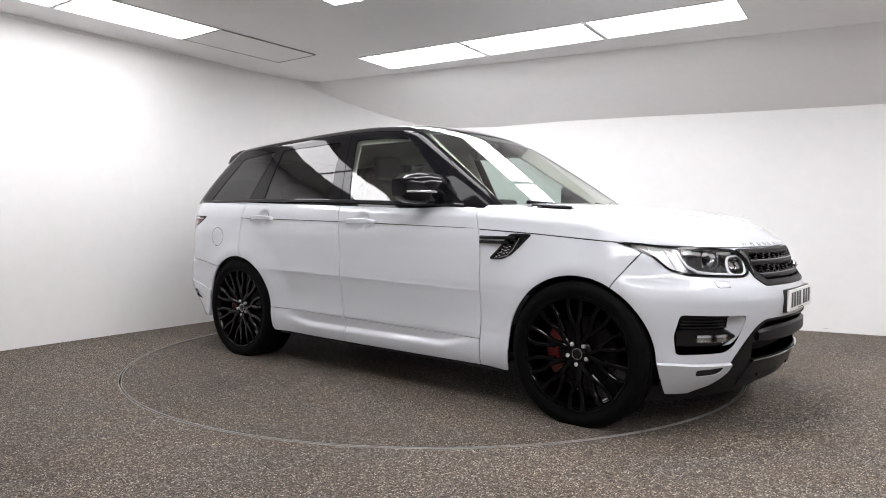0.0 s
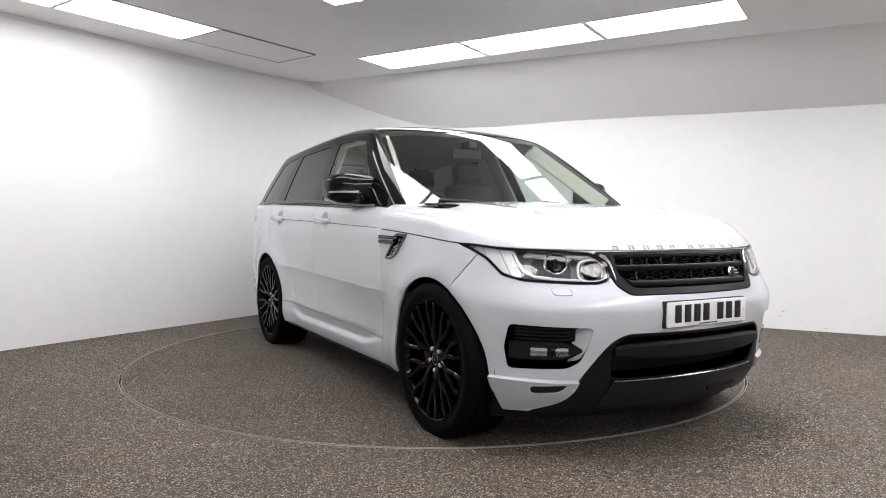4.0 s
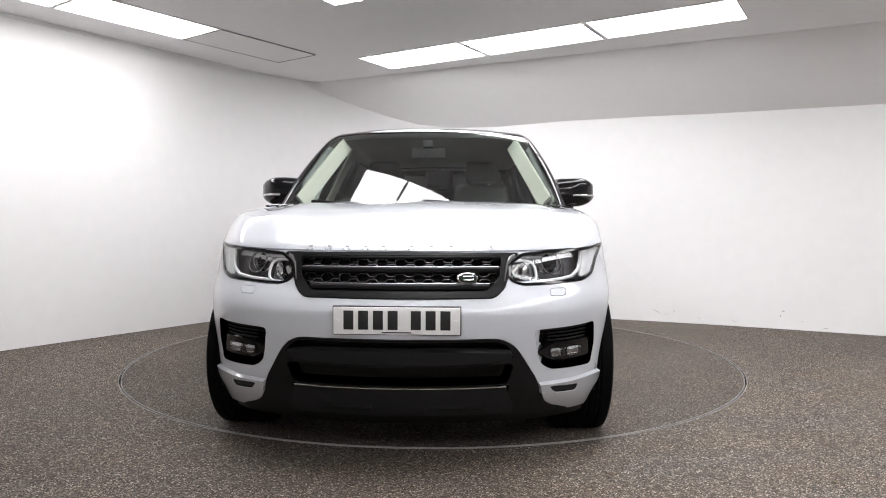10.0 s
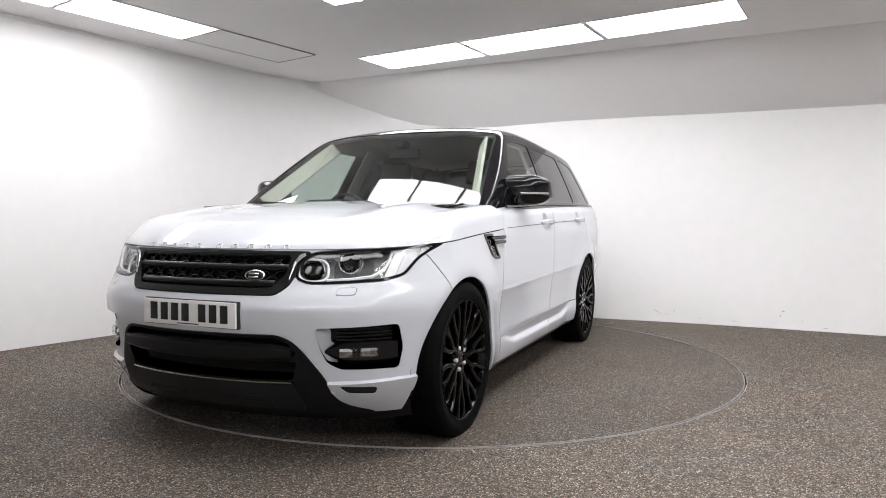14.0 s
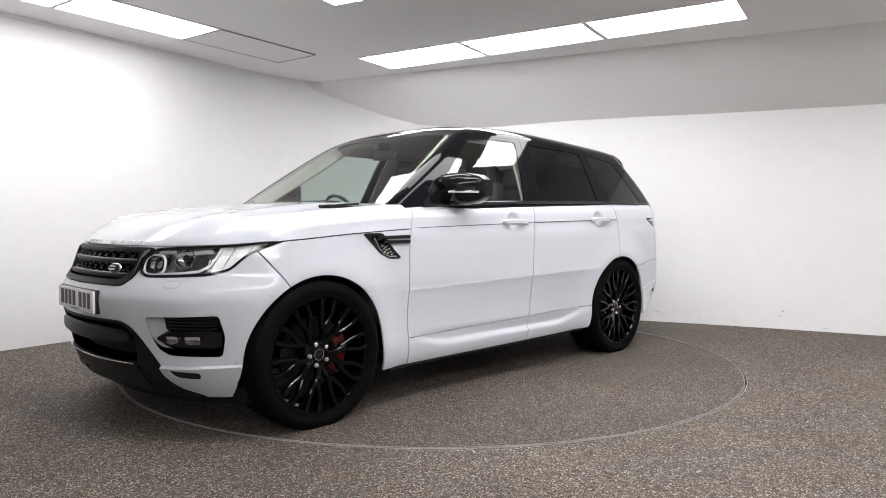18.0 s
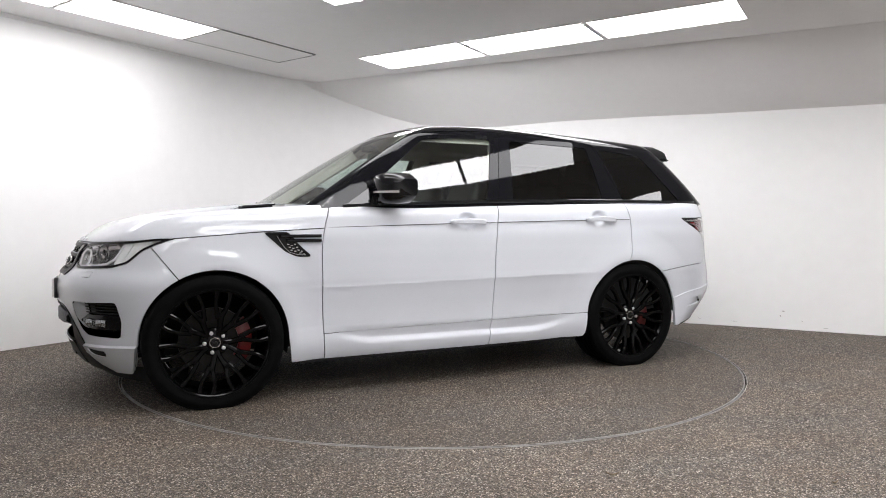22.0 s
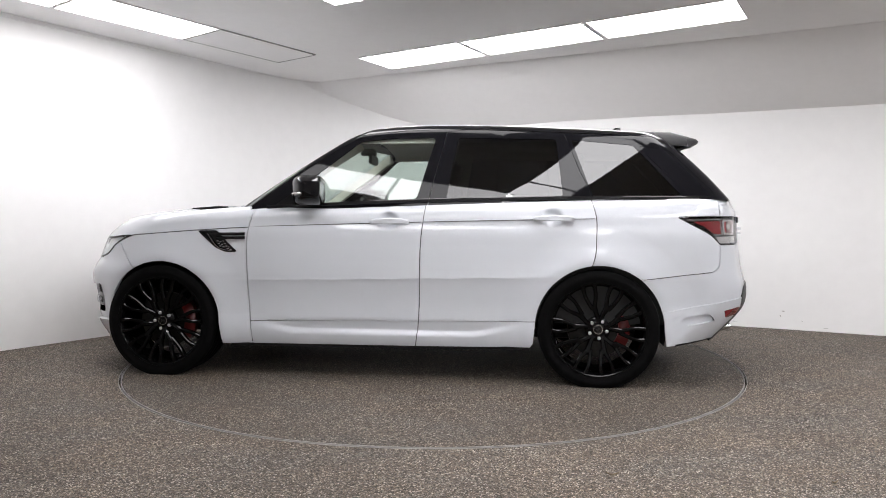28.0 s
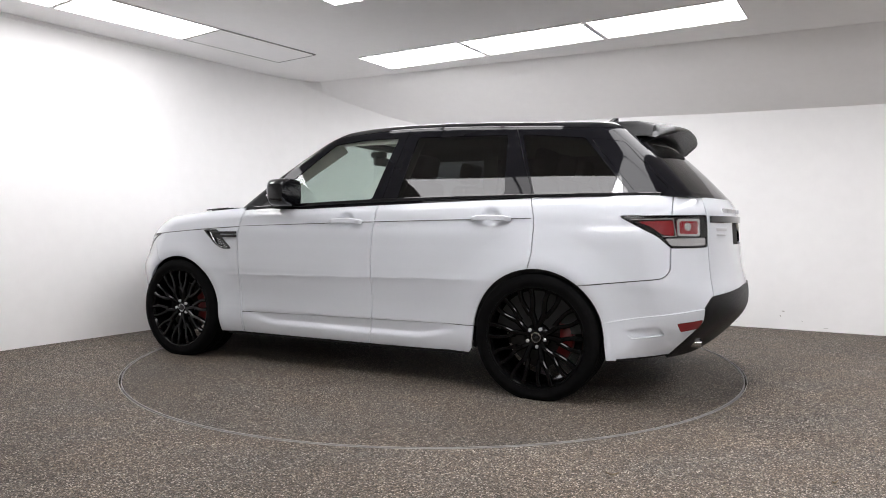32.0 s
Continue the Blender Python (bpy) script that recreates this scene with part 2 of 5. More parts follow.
def turntable():
    thing = tagged(new("turntable"), "round stone-topped turntable set flush in the floor", "turntable")
    bm = bmesh.new()
    n = 180
    top = [bm.verts.new(((TABLE_R - 0.020) * math.cos(2 * math.pi * i / n), (TABLE_R - 0.020) * math.sin(2 * math.pi * i / n), 0)) for i in range(n)]
    low = [bm.verts.new((v.co.x, v.co.y, -0.04)) for v in top]
    bm.faces.new(top)
    for i in range(n):
        j = (i + 1) % n
        bm.faces.new((top[i], low[i], low[j], top[j]))
    part("disc", bm, DISC, thing)
    part("edge_ring", ring_band(TABLE_R - 0.016, TABLE_R - 0.0113, 0.003), EDGE, thing, "thin worn steel edging")
    tagged(part("floor_edging", ring_band(TABLE_R + 0.000, TABLE_R + 0.0038, 0.002), EDGE), "thin steel edging round the turntable", "edging", kind="structure")
    return thing


def light_panel(corner, along, across, lit=True, glow=None):
    """One 1200 x 600 panel in the ceiling: a thin frame and a diffuser."""
    thing = tagged(new("ceiling_light" if lit else "ceiling_panel"), "square-edged white ceiling light panel, switched on" if lit else "blank white ceiling panel with a dark joint", "ceiling light" if lit else "ceiling panel", group="ceiling panels")
    u, v = Vector(along).normalized(), Vector(across).normalized()
    length, width, z = Vector(along).length, Vector(across).length, CEILING_Z

    def slab(a0, a1, b0, b1, z0, z1):
        return prism([tuple(Vector(corner) + u * a + v * b) for a, b in ((a0, b0), (a1, b0), (a1, b1), (a0, b1))], z0, z1)
    f = 0.007 if lit else 0.0045
    for k, (a0, a1, b0, b1) in enumerate(((0, length, 0, f), (0, length, width - f, width), (0, f, f, width - f), (length - f, length, f, width - f))):
        part("frame_bar", slab(a0, a1, b0, b1, z - 0.012, z - 0.001), EDGE if not lit else CEIL, thing)
    if lit:
        part("diffuser", slab(f, length - f, f, width - f, z - 0.008, z - 0.002), glow or LIT, thing, "glowing white diffuser")
    else:
        part("panel", slab(f, length - f, f, width - f, z - 0.008, z - 0.002), CEIL, thing)
    return thing


def lights():
    # a row along the back wall
    d = Vector((1.0, -0.640)).normalized()
    n = Vector((d.y, -d.x))
    start = Vector((-0.473, 2.038))
    for i in range(3):
        light_panel(start + d * (1.187 * i + 0.004), d * 1.152, n * 0.571)
    # a row along the left wall, with a blank panel at its end
    e = Vector((-0.60, -0.80))
    m = Vector((-e.y, e.x))
    start = Vector((-2.290, 0.888))
    light_panel(start - e * 1.11, e * 1.10, m * 0.552, lit=False)
    for i in range(2):
        light_panel(start + e * (1.13 * i), e * 1.11, m * 0.552, glow=LIT_DIM)
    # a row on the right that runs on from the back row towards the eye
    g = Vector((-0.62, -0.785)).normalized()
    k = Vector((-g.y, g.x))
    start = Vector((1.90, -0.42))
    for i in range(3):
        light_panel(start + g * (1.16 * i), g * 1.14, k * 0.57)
    # a row before the car
    h = Vector((0.87, -0.48)).normalized()
    q = Vector((h.y, -h.x))
    start = Vector((-1.72, -1.44))
    for i in range(2):
        light_panel(start + h * (1.16 * i), h * 1.14, q * 0.55, glow=LIT_SOFT)
    # an added, unseen row behind the eye, to light the car's front
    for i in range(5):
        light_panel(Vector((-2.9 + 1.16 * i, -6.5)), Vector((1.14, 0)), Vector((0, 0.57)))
    # three square panels side by side in the middle
    d = Vector((0.866, -0.5))
    n = Vector((-0.5, -0.866))
    start = Vector((-0.764, -0.115))
    for i in range(3):
        light_panel(start + d * (0.545 * i), d * 0.53, n * 0.58, glow=LIT_LOW)
    # an added, unseen row along the right wall, to brighten that side
    f = Vector((-0.40, -0.917))
    w = Vector((-f.y, f.x))
    start = Vector((4.10, -0.45))
    for i in range(5):
        light_panel(start + f * (1.16 * i), f * 1.14, w * 0.57)


room()
TABLE = turntable()
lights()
# ---- surface tools ----
def curve(*pts):
    """A smooth function of one number through the given points."""
    pts = sorted(pts)
    xs, ys = np.array([p[0] for p in pts], float), np.array([p[1] for p in pts], float)
    d = np.diff(ys) / np.diff(xs)
    m = np.concatenate([[d[0]], (d[1:] * np.diff(xs)[:-1] + d[:-1] * np.diff(xs)[1:]) / (xs[2:] - xs[:-2]), [d[-1]]])
    turn = np.concatenate([[False], d[1:] * d[:-1] <= 0, [False]])
    m = np.where(turn, 0.0, m)

    def value(x):
        x = np.asarray(x, float)
        c = np.clip(x, xs[0], xs[-1])
        i = np.clip(np.searchsorted(xs, c) - 1, 0, len(xs) - 2)
        h = xs[i + 1] - xs[i]
        t = (c - xs[i]) / h
        v = (ys[i] * (1 + 2 * t) * (1 - t) ** 2 + h * m[i] * t * (1 - t) ** 2 + ys[i + 1] * t * t * (3 - 2 * t) + h * m[i + 1] * t * t * (t - 1))
        return v + np.where(x < xs[0], (x - xs[0]) * m[0], 0) + np.where(x > xs[-1], (x - xs[-1]) * m[-1], 0)
    return value


def meet(a, b, r):
    """The rounded intersection of two half-spaces."""
    return np.minimum(-r, np.maximum(a, b)) + np.hypot(np.maximum(a + r, 0), np.maximum(b + r, 0))


def ramp(x, a, b):
    t = np.clip((x - a) / (b - a), 0, 1)
    return t * t * (3 - 2 * t)


WHEEL_X, WHEEL_Z = 1.4615, 0.372
side_profile = curve((0.18, 0.900), (0.24, 0.932), (0.30, 0.947), (0.35, 0.951), (0.40, 0.949), (0.43, 0.947), (0.50, 0.948), (0.60, 0.957), (0.665, 0.9640), (0.70, 0.9695), (0.735, 0.9715), (0.79, 0.9725), (0.88, 0.974), (0.98, 0.973), (1.03, 0.966), (1.10, 0.957), (1.16, 0.941), (1.24, 0.905))
nose_profile = curve((0.18, 2.15), (0.26, 2.205), (0.35, 2.245), (0.45, 2.27), (0.57, 2.30), (0.66, 2.31), (0.72, 2.29), (0.78, 2.25), (0.90, 2.20), (0.95, 2.17), (1.0, 2.12))
tail_profile = curve((0.22, -2.28), (0.32, -2.38), (0.42, -2.475), (0.50, -2.535), (0.58, -2.552), (0.66, -2.545), (0.74, -2.525), (0.92, -2.50), (1.05, -2.487), (1.12, -2.475), (1.20, -2.435), (1.3, -2.36))
bonnet_profile = curve((0.5, 1.20), (0.8, 1.19), (1.0, 1.178), (1.45, 1.142), (1.70, 1.110), (1.90, 1.072), (2.05, 1.025), (2.18, 0.955), (2.3, 0.86))


def side_width(x, z):
    ends = ramp(np.abs(x), 1.62, 1.80)
    w = side_profile(z + ends * np.clip(0.46 - z, 0, None)) - 0.030 * np.clip(x - 0.95, 0, None) ** 2 - 0.045 * np.clip(-1.45 - x, 0, None) ** 2
    # the crease across the doors, and the scoop with its blade along the sill
    u = z - 0.655 - 0.0205 * (0.87 - x)
    span = ramp(x, 1.02, 0.80) * ramp(x, -1.22, -0.92)
    w = w + span * 0.0065 * np.where(u > 0, np.exp(-np.maximum(u, 0) / 0.026), np.exp(np.minimum(u, 0) / 0.05))
    blade = ramp(x, 0.86, 0.50) * ramp(x, -0.98, -0.62)
    low = 0.303 + 0.052 * (1 - blade)
    w = w - blade * 0.019 * ramp(z, low, low + 0.036) * (1 - ramp(z, low + 0.03, 0.425)) + blade * 0.004 * (1 - ramp(z, low - 0.01, low + 0.01))
    # finger recesses behind the door handles
    for c, h in ((-0.107, 1.057), (-1.167, 1.078)):
        w = w - 0.026 * np.exp(-(((x - c) / 0.054) ** 2 + ((z - h) / 0.048) ** 2) ** 2)
    for c in (WHEEL_X, -WHEEL_X):
        r = np.hypot(x - c, np.maximum(z - WHEEL_Z, 0) + 0.35 * np.minimum(z - WHEEL_Z, 0))
        w = w + 0.024 * (1 - ramp(r, 0.410, 0.64)) + 0.004 * np.exp(-((r - 0.44) / 0.05) ** 2)
    return w


def lower_shape(x, y, z):
    """Below nought inside the body under the windows."""
    y = np.abs(y)
    side = y - side_width(x, z)
    front = x - (nose_profile(z) - 0.30 * y ** 2 - 0.13 * y ** 4)
    rear = (tail_profile(z) + 0.20 * y ** 2 + 0.12 * y ** 4) - x
    top = z - (bonnet_profile(x) - 0.05 * y ** 2 + 0.012 * np.exp(-((y - 0.62) / 0.10) ** 2) * ramp(x, 0.9, 1.3))
    f = meet(side, front, 0.20)
    f = meet(f, rear, 0.16)
    return meet(f, top, 0.075)


roof_profile = curve((0.60, 1.60), (0.15, 1.712), (-0.20, 1.745), (-0.45, 1.750), (-0.74, 1.745), (-1.19, 1.726), (-1.66, 1.700), (-2.0, 1.675), (-2.3, 1.632))
cabin_profile = curve((1.05, 0.965), (1.18, 0.918), (1.30, 0.874), (1.45, 0.812), (1.62, 0.733), (1.75, 0.670))


def upper_shape(x, y, z):
    """Below nought inside the cabin over the waistline."""
    y = np.abs(y)
    side = (y - cabin_profile(z) + 0.045 * np.clip(-1.2 - x, 0, None) ** 2 + 0.11 * np.clip(x - 0.2, 0, None) ** 2) * 0.9
    screen = (x - (1.06 - 0.24 * y ** 2 - 1.50 * (z - 1.17) - 0.25 * (z - 1.17) ** 2)) * 0.555
    rear = ((-2.43 + 0.22 * y ** 2 + 0.85 * (z - 1.20) + 0.45 * (z - 1.20) ** 2) - x) * 0.72
    top = z - (roof_profile(x) - 0.06 * y ** 2 - 0.06 * y ** 4)
    f = meet(side, screen, 0.035)
    f = meet(f, rear, 0.09)
    return meet(f, top, 0.05)


class Sheet:
    """A piece of a smooth surface: points, their normals, and faces."""

    def __init__(self, v, n, faces):
        self.v, self.n, self.faces = v, n, faces

    def cut(self, d):
        """What lies where d, a value for each point, is below nought."""
        keep = d < 0
        v, n, faces, made = [], [], [], {}
        index = np.full(len(d), -1)
        extra_v, extra_n, cross = [], [], {}
        index[keep] = np.arange(keep.sum())
        base = int(keep.sum())
        for f in self.faces:
            k = [keep[i] for i in f]
            if all(k):
                faces.append(tuple(index[i] for i in f))
            elif any(k):
                out = []
                for a, b in zip(f, f[1:] + f[:1]):
                    if keep[a]:
                        out.append(index[a])
                    if keep[a] != keep[b]:
                        key = (a, b) if a < b else (b, a)
                        if key not in cross:
                            i, j = key
                            t = d[i] / (d[i] - d[j])
                            cross[key] = base + len(extra_v)
                            extra_v.append(self.v[i] * (1 - t) + self.v[j] * t)
                            extra_n.append(self.n[i] * (1 - t) + self.n[j] * t)
                        out.append(cross[key])
                if len(out) > 2:
                    faces.append(tuple(out))
        v, n = self.v[keep], self.n[keep]
        if extra_v:
            v, n = np.vstack([v, extra_v]), np.vstack([n, extra_n])
        return Sheet(v, n, faces)

    def drop_unused(self):
        used = np.zeros(len(self.v), bool)
        for f in self.faces:
            used[list(f)] = True
        index = np.cumsum(used) - 1
        return Sheet(self.v[used], self.n[used], [tuple(index[i] for i in f) for f in self.faces])

    def where(self, g):
        """Cut by a function of x, y, z."""
        return self.cut(g(self.v[:, 0], self.v[:, 1], self.v[:, 2])) if len(self.v) else self

    def shifted(self, d):
        return Sheet(self.v + self.n * d, self.n, self.faces)

    def mirrored(self):
        m = np.array([1, -1, 1])
        return Sheet(self.v * m, self.n * m, [f[::-1] for f in self.faces])

    def both(self):
        o = self.mirrored()
        k = len(self.v)
        return Sheet(np.vstack([self.v, o.v]), np.vstack([self.n, o.n]), self.faces + [tuple(i + k for i in f) for f in o.faces])

    def rimmed(self, depth):
        """With its open edges turned in by depth, but for those on the middle plane."""
        count = {}
        for f in self.faces:
            for a, b in zip(f, f[1:] + f[:1]):
                key = (a, b) if a < b else (b, a)
                count[key] = None if key in count else (a, b)
        v, n, faces = [self.v], [self.n], list(self.faces)
        k, ev, en = len(self.v), [], []
        for e in count.values():
            if e is None:
                continue
            a, b = e
            pa, pb = self.v[a], self.v[b]
            if abs(pa[1]) < 1e-3 and abs(pb[1]) < 1e-3:
                continue
            out = np.cross(pb - pa, self.n[a])
            length = np.linalg.norm(out)
            if length < 1e-9:
                continue
            out = out / length
            ev += [pb, pa, pa - self.n[a] * depth, pb - self.n[b] * depth]
            en += [out] * 4
            faces.append((k, k + 1, k + 2, k + 3))
            k += 4
        if not ev:
            return self
        return Sheet(np.vstack([self.v, ev]), np.vstack([self.n, en]), faces)


def shell(shape, front_x, rear_x, z0, low, bend, high, steps, length_steps, fan_steps):
    """Half of a body's skin (y above nought), met by rays from a line in its middle."""
    phi = np.concatenate([np.linspace(0, 90, fan_steps, endpoint=False), np.full(length_steps, 90.0), np.linspace(90, 180, fan_steps + 1)[1:]])
    ox = np.concatenate([np.full(fan_steps, front_x), np.linspace(front_x, rear_x, length_steps), np.full(fan_steps, rear_x)])
    psi = np.radians(np.concatenate([np.linspace(low, bend, steps - steps // 4, endpoint=False), np.linspace(bend, high, steps // 4)]))
    P, S = np.meshgrid(np.radians(phi), psi, indexing="ij")
    X = np.repeat(ox[:, None], steps, 1)
    d = np.stack([np.cos(P) * np.cos(S), np.sin(P) * np.cos(S), np.sin(S)], -1)
    a, b = np.full(P.shape, 0.05), np.full(P.shape, 2.5)
    for _ in range(36):
        m = (a + b) / 2
        inside = shape(X + m * d[..., 0], m * d[..., 1], z0 + m * d[..., 2]) < 0
        a, b = np.where(inside, m, a), np.where(inside, b, m)
    p = np.stack([X + a * d[..., 0], a * d[..., 1], z0 + a * d[..., 2]], -1).reshape(-1, 3)
    p[:, 1] = np.maximum(p[:, 1], 0)
    e = 0.002
    q = p.copy()
    q[:, 1] = np.maximum(q[:, 1], e)
    g = np.stack([shape(*(q + e * np.eye(3)[i]).T) - shape(*(q - e * np.eye(3)[i]).T) for i in range(3)], 1)
    g[p[:, 1] < 1e-4, 1] = 0
    g /= np.linalg.norm(g, axis=1)[:, None] + 1e-12
    k = np.arange(len(phi) * steps).reshape(len(phi), steps)
    faces = np.stack([k[:-1, :-1], k[1:, :-1], k[1:, 1:], k[:-1, 1:]], -1).reshape(-1, 4)
    return Sheet(p, g, [tuple(f) for f in faces.tolist()])


def rounded(pts, r, n=4):
    """A polygon with its corners rounded."""
    pts, out = [np.array(p, float) for p in pts], []
    for a, p, b in zip(pts[-1:] + pts[:-1], pts, pts[1:] + pts[:1]):
        u, w = a - p, b - p
        lu, lw = np.linalg.norm(u), np.linalg.norm(w)
        k = min(r, lu * 0.45, lw * 0.45)
        s, e = p + u / lu * k, p + w / lw * k
        for t in np.linspace(0, 1, n + 1):
            out.append((1 - t) ** 2 * s + 2 * t * (1 - t) * p + t * t * e)
    return np.array(out)


def outline(pts, r=0.0):
    """The signed distance to a polygon, below nought inside, as a function of two arrays."""
    q = rounded(pts, r) if r > 0 else np.array(pts, float)

    def distance(u, v):
        best, inside = np.full(u.shape, 1e9), np.zeros(u.shape, bool)
        for (ax, ay), (bx, by) in zip(q, np.roll(q, -1, 0)):
            ex, ey = bx - ax, by - ay
            t = np.clip(((u - ax) * ex + (v - ay) * ey) / (ex * ex + ey * ey + 1e-12), 0, 1)
            best = np.minimum(best, np.hypot(u - ax - t * ex, v - ay - t * ey))
            inside ^= ((ay > v) != (by > v)) & (u < (bx - ax) * (v - ay) / (by - ay + 1e-12) + ax)
        return np.where(inside, -best, best)
    return distance


def around(x, y):
    """How far round the nose a point lies: about metres along the bumper from its middle."""
    return np.arctan2(np.abs(y), x - 1.2) * 1.05


def around_tail(x, y):
    return np.arctan2(np.abs(y), -1.5 - x) * 1.05


# ---- small builders ----
def box(size, at=(0, 0, 0), bevel=0.0, taper=1.0, segments=2):
    bm = bmesh.new()
    bmesh.ops.create_cube(bm, size=1.0)
    for v in bm.verts:
        k = taper if v.co.z > 0 else 1.0
        v.co = Vector((v.co.x * size[0] * k, v.co.y * size[1] * k, v.co.z * size[2]))
    if bevel:
        bmesh.ops.bevel(bm, geom=list(bm.edges), offset=bevel, segments=segments, affect="EDGES", profile=0.6)
    bmesh.ops.translate(bm, verts=bm.verts, vec=at)
    return smooth(bm, 40)


def lathe(profile, n=64, closed=False):
    """Turns (radius, y) points about the y axis."""
    bm = bmesh.new()
    rows = [[bm.verts.new((r * math.cos(2 * math.pi * i / n), y, r * math.sin(2 * math.pi * i / n))) for i in range(n)] for r, y in profile]
    pairs = list(zip(rows, rows[1:])) + ([(rows[-1], rows[0])] if closed else [])
    for a, b in pairs:
        for i in range(n):
            j = (i + 1) % n
            bm.faces.new((a[i], a[j], b[j], b[i]))
    if not closed:
        for r in (rows[0], rows[-1]):
            if profile[rows.index(r)][0] < 0.06:
                bm.faces.new(r)
    bmesh.ops.recalc_face_normals(bm, faces=bm.faces)
    return smooth(bm, 32)


def loft(sections, caps=True, closed=True):
    """Skins a row of equal loops of points."""
    bm = bmesh.new()
    rows = [[bm.verts.new(p) for p in s] for s in sections]
    n = len(rows[0])
    for a, b in zip(rows, rows[1:]):
        for i in range(n if closed else n - 1):
            j = (i + 1) % n
            bm.faces.new((a[i], a[j], b[j], b[i]))
    if caps and closed:
        bm.faces.new(rows[0][::-1]), bm.faces.new(rows[-1])
    bmesh.ops.recalc_face_normals(bm, faces=bm.faces)
    return smooth(bm, 40)


def sweep(points, outs, width, depth):
    """A bar of rectangular section along points; outs: the outward direction at each."""
    sections = []
    pts = [Vector(p) for p in points]
    for i, p in enumerate(pts):
        t = (pts[min(i + 1, len(pts) - 1)] - pts[max(i - 1, 0)]).normalized()
        o = Vector(outs[i]).normalized()
        s = t.cross(o).normalized()
        w = width[i] if hasattr(width, "__len__") else width
        c = min(w, depth) * 0.22
        sections.append([p + s * a + o * b for a, b in ((-w / 2, -depth / 2), (-w / 2, depth / 2 - c), (-w / 2 + c, depth / 2), (w / 2 - c, depth / 2), (w / 2, depth / 2 - c), (w / 2, -depth / 2))])
    return loft(sections)


def skin_point(a, z, rear=False, inset=0.0):
    """The point of the body's skin at a place round the nose, or round the tail, and a height."""
    o, k = (-1.5, -1.0) if rear else (1.2, 1.0)
    s = -1.0 if a < 0 else 1.0
    dx, dy = k * math.cos(abs(a) / 1.05), math.sin(abs(a) / 1.05)
    lo, hi = 0.2, 2.0
    for _ in range(30):
        m = (lo + hi) / 2
        if lower_shape(np.array(o + m * dx), np.array(m * dy), np.array(z)) < 0:
            lo = m
        else:
            hi = m
    lo -= inset
    return Vector((o + lo * dx, s * lo * dy, z))


def skin_out(a, rear=False):
    k = -1.0 if rear else 1.0
    return Vector((k * math.cos(abs(a) / 1.05), math.sin(abs(a) / 1.05) * (1 if a >= 0 else -1), 0))


def both_parts(name, sheet, mat, parent, label="", rim=0.012):
    """The same panel on the two flanks."""
    s = sheet.rimmed(rim) if rim else sheet
    return part(name, s, mat, parent, label), part(name, s.mirrored(), mat, parent, label)


def pocket(sheet, depth):
    """The floor and walls of a recess under a piece of skin."""
    s = sheet.shifted(-depth).drop_unused()
    count = {}
    for f in s.faces:
        for a, b in zip(f, f[1:] + f[:1]):
            key = (a, b) if a < b else (b, a)
            count[key] = None if key in count else (a, b)
    ev, en, faces, k = [], [], list(s.faces), len(s.v)
    for e in count.values():
        if e is None:
            continue
        a, b = e
        if abs(s.v[a][1]) < 1e-3 and abs(s.v[b][1]) < 1e-3:
            continue
        out = np.cross(s.v[b] - s.v[a], s.n[a])
        l = np.linalg.norm(out)
        if l < 1e-9:
            continue
        ev += [s.v[a], s.v[b], s.v[b] + s.n[b] * (depth - 0.001), s.v[a] + s.n[a] * (depth - 0.001)]
        en += [-out / l] * 4
        faces.append((k, k + 1, k + 2, k + 3))
        k += 4
    return Sheet(np.vstack([s.v, ev]), np.vstack([s.n, en]), faces) if ev else s


# ---- the car's skin ----
CAR = tagged(new("car"), "white off-road estate car with black roof and black alloy wheels", "car")
BODY = shell(lower_shape, 1.2, -1.5, 0.62, -34, 33, 90, 196, 200, 116)
CABIN = shell(upper_shape, 0.25, -1.5, 1.15, -14, 60, 90, 120, 170, 90)
GAP = 0.0030

front_gap = curve((0.2, 0.83), (0.66, 0.85), (0.99, 0.842), (1.11, 0.81), (1.2, 0.78))
middle_gap = curve((0.2, -0.28), (0.36, -0.30), (1.01, -0.33), (1.18, -0.355), (1.25, -0.37))
rear_gap = curve((0.2, -1.0), (0.60, -1.30), (0.76, -1.41), (0.91, -1.442), (1.09, -1.44), (1.2, -1.41), (1.3, -1.38))
belt = curve((0.95, 1.118), (0.73, 1.136), (0.39, 1.153), (-0.27, 1.180), (-1.2, 1.198), (-2.0, 1.200), (-2.5, 1.190))
bonnet_line = curve((0.70, 1.014), (0.84, 1.008), (1.19, 0.988), (1.65, 0.953), (1.85, 0.938), (2.05, 0.926), (2.3, 0.921))
sill_line = curve((1.1, 0.373), (-1.1, 0.412))
hem = curve((-2.6, 0.40), (-2.45, 0.362), (-2.3, 0.332), (-2.1, 0.300), (-1.9, 0.274), (-1.0, 0.243), (1.0, 0.222), (1.9, 0.205), (2.3, 0.215))


def arch(x, z):
    """Below nought in the wheel openings."""
    d = np.full(np.shape(x), 9.0)
    for c in (WHEEL_X - 0.006, -WHEEL_X - 0.004):
        d = np.minimum(d, np.where(z > WHEEL_Z, np.hypot(x - c, z - WHEEL_Z) - 0.405, np.abs(x - c) - 0.405 - 0.12 * (WHEEL_Z - z)))
    return d


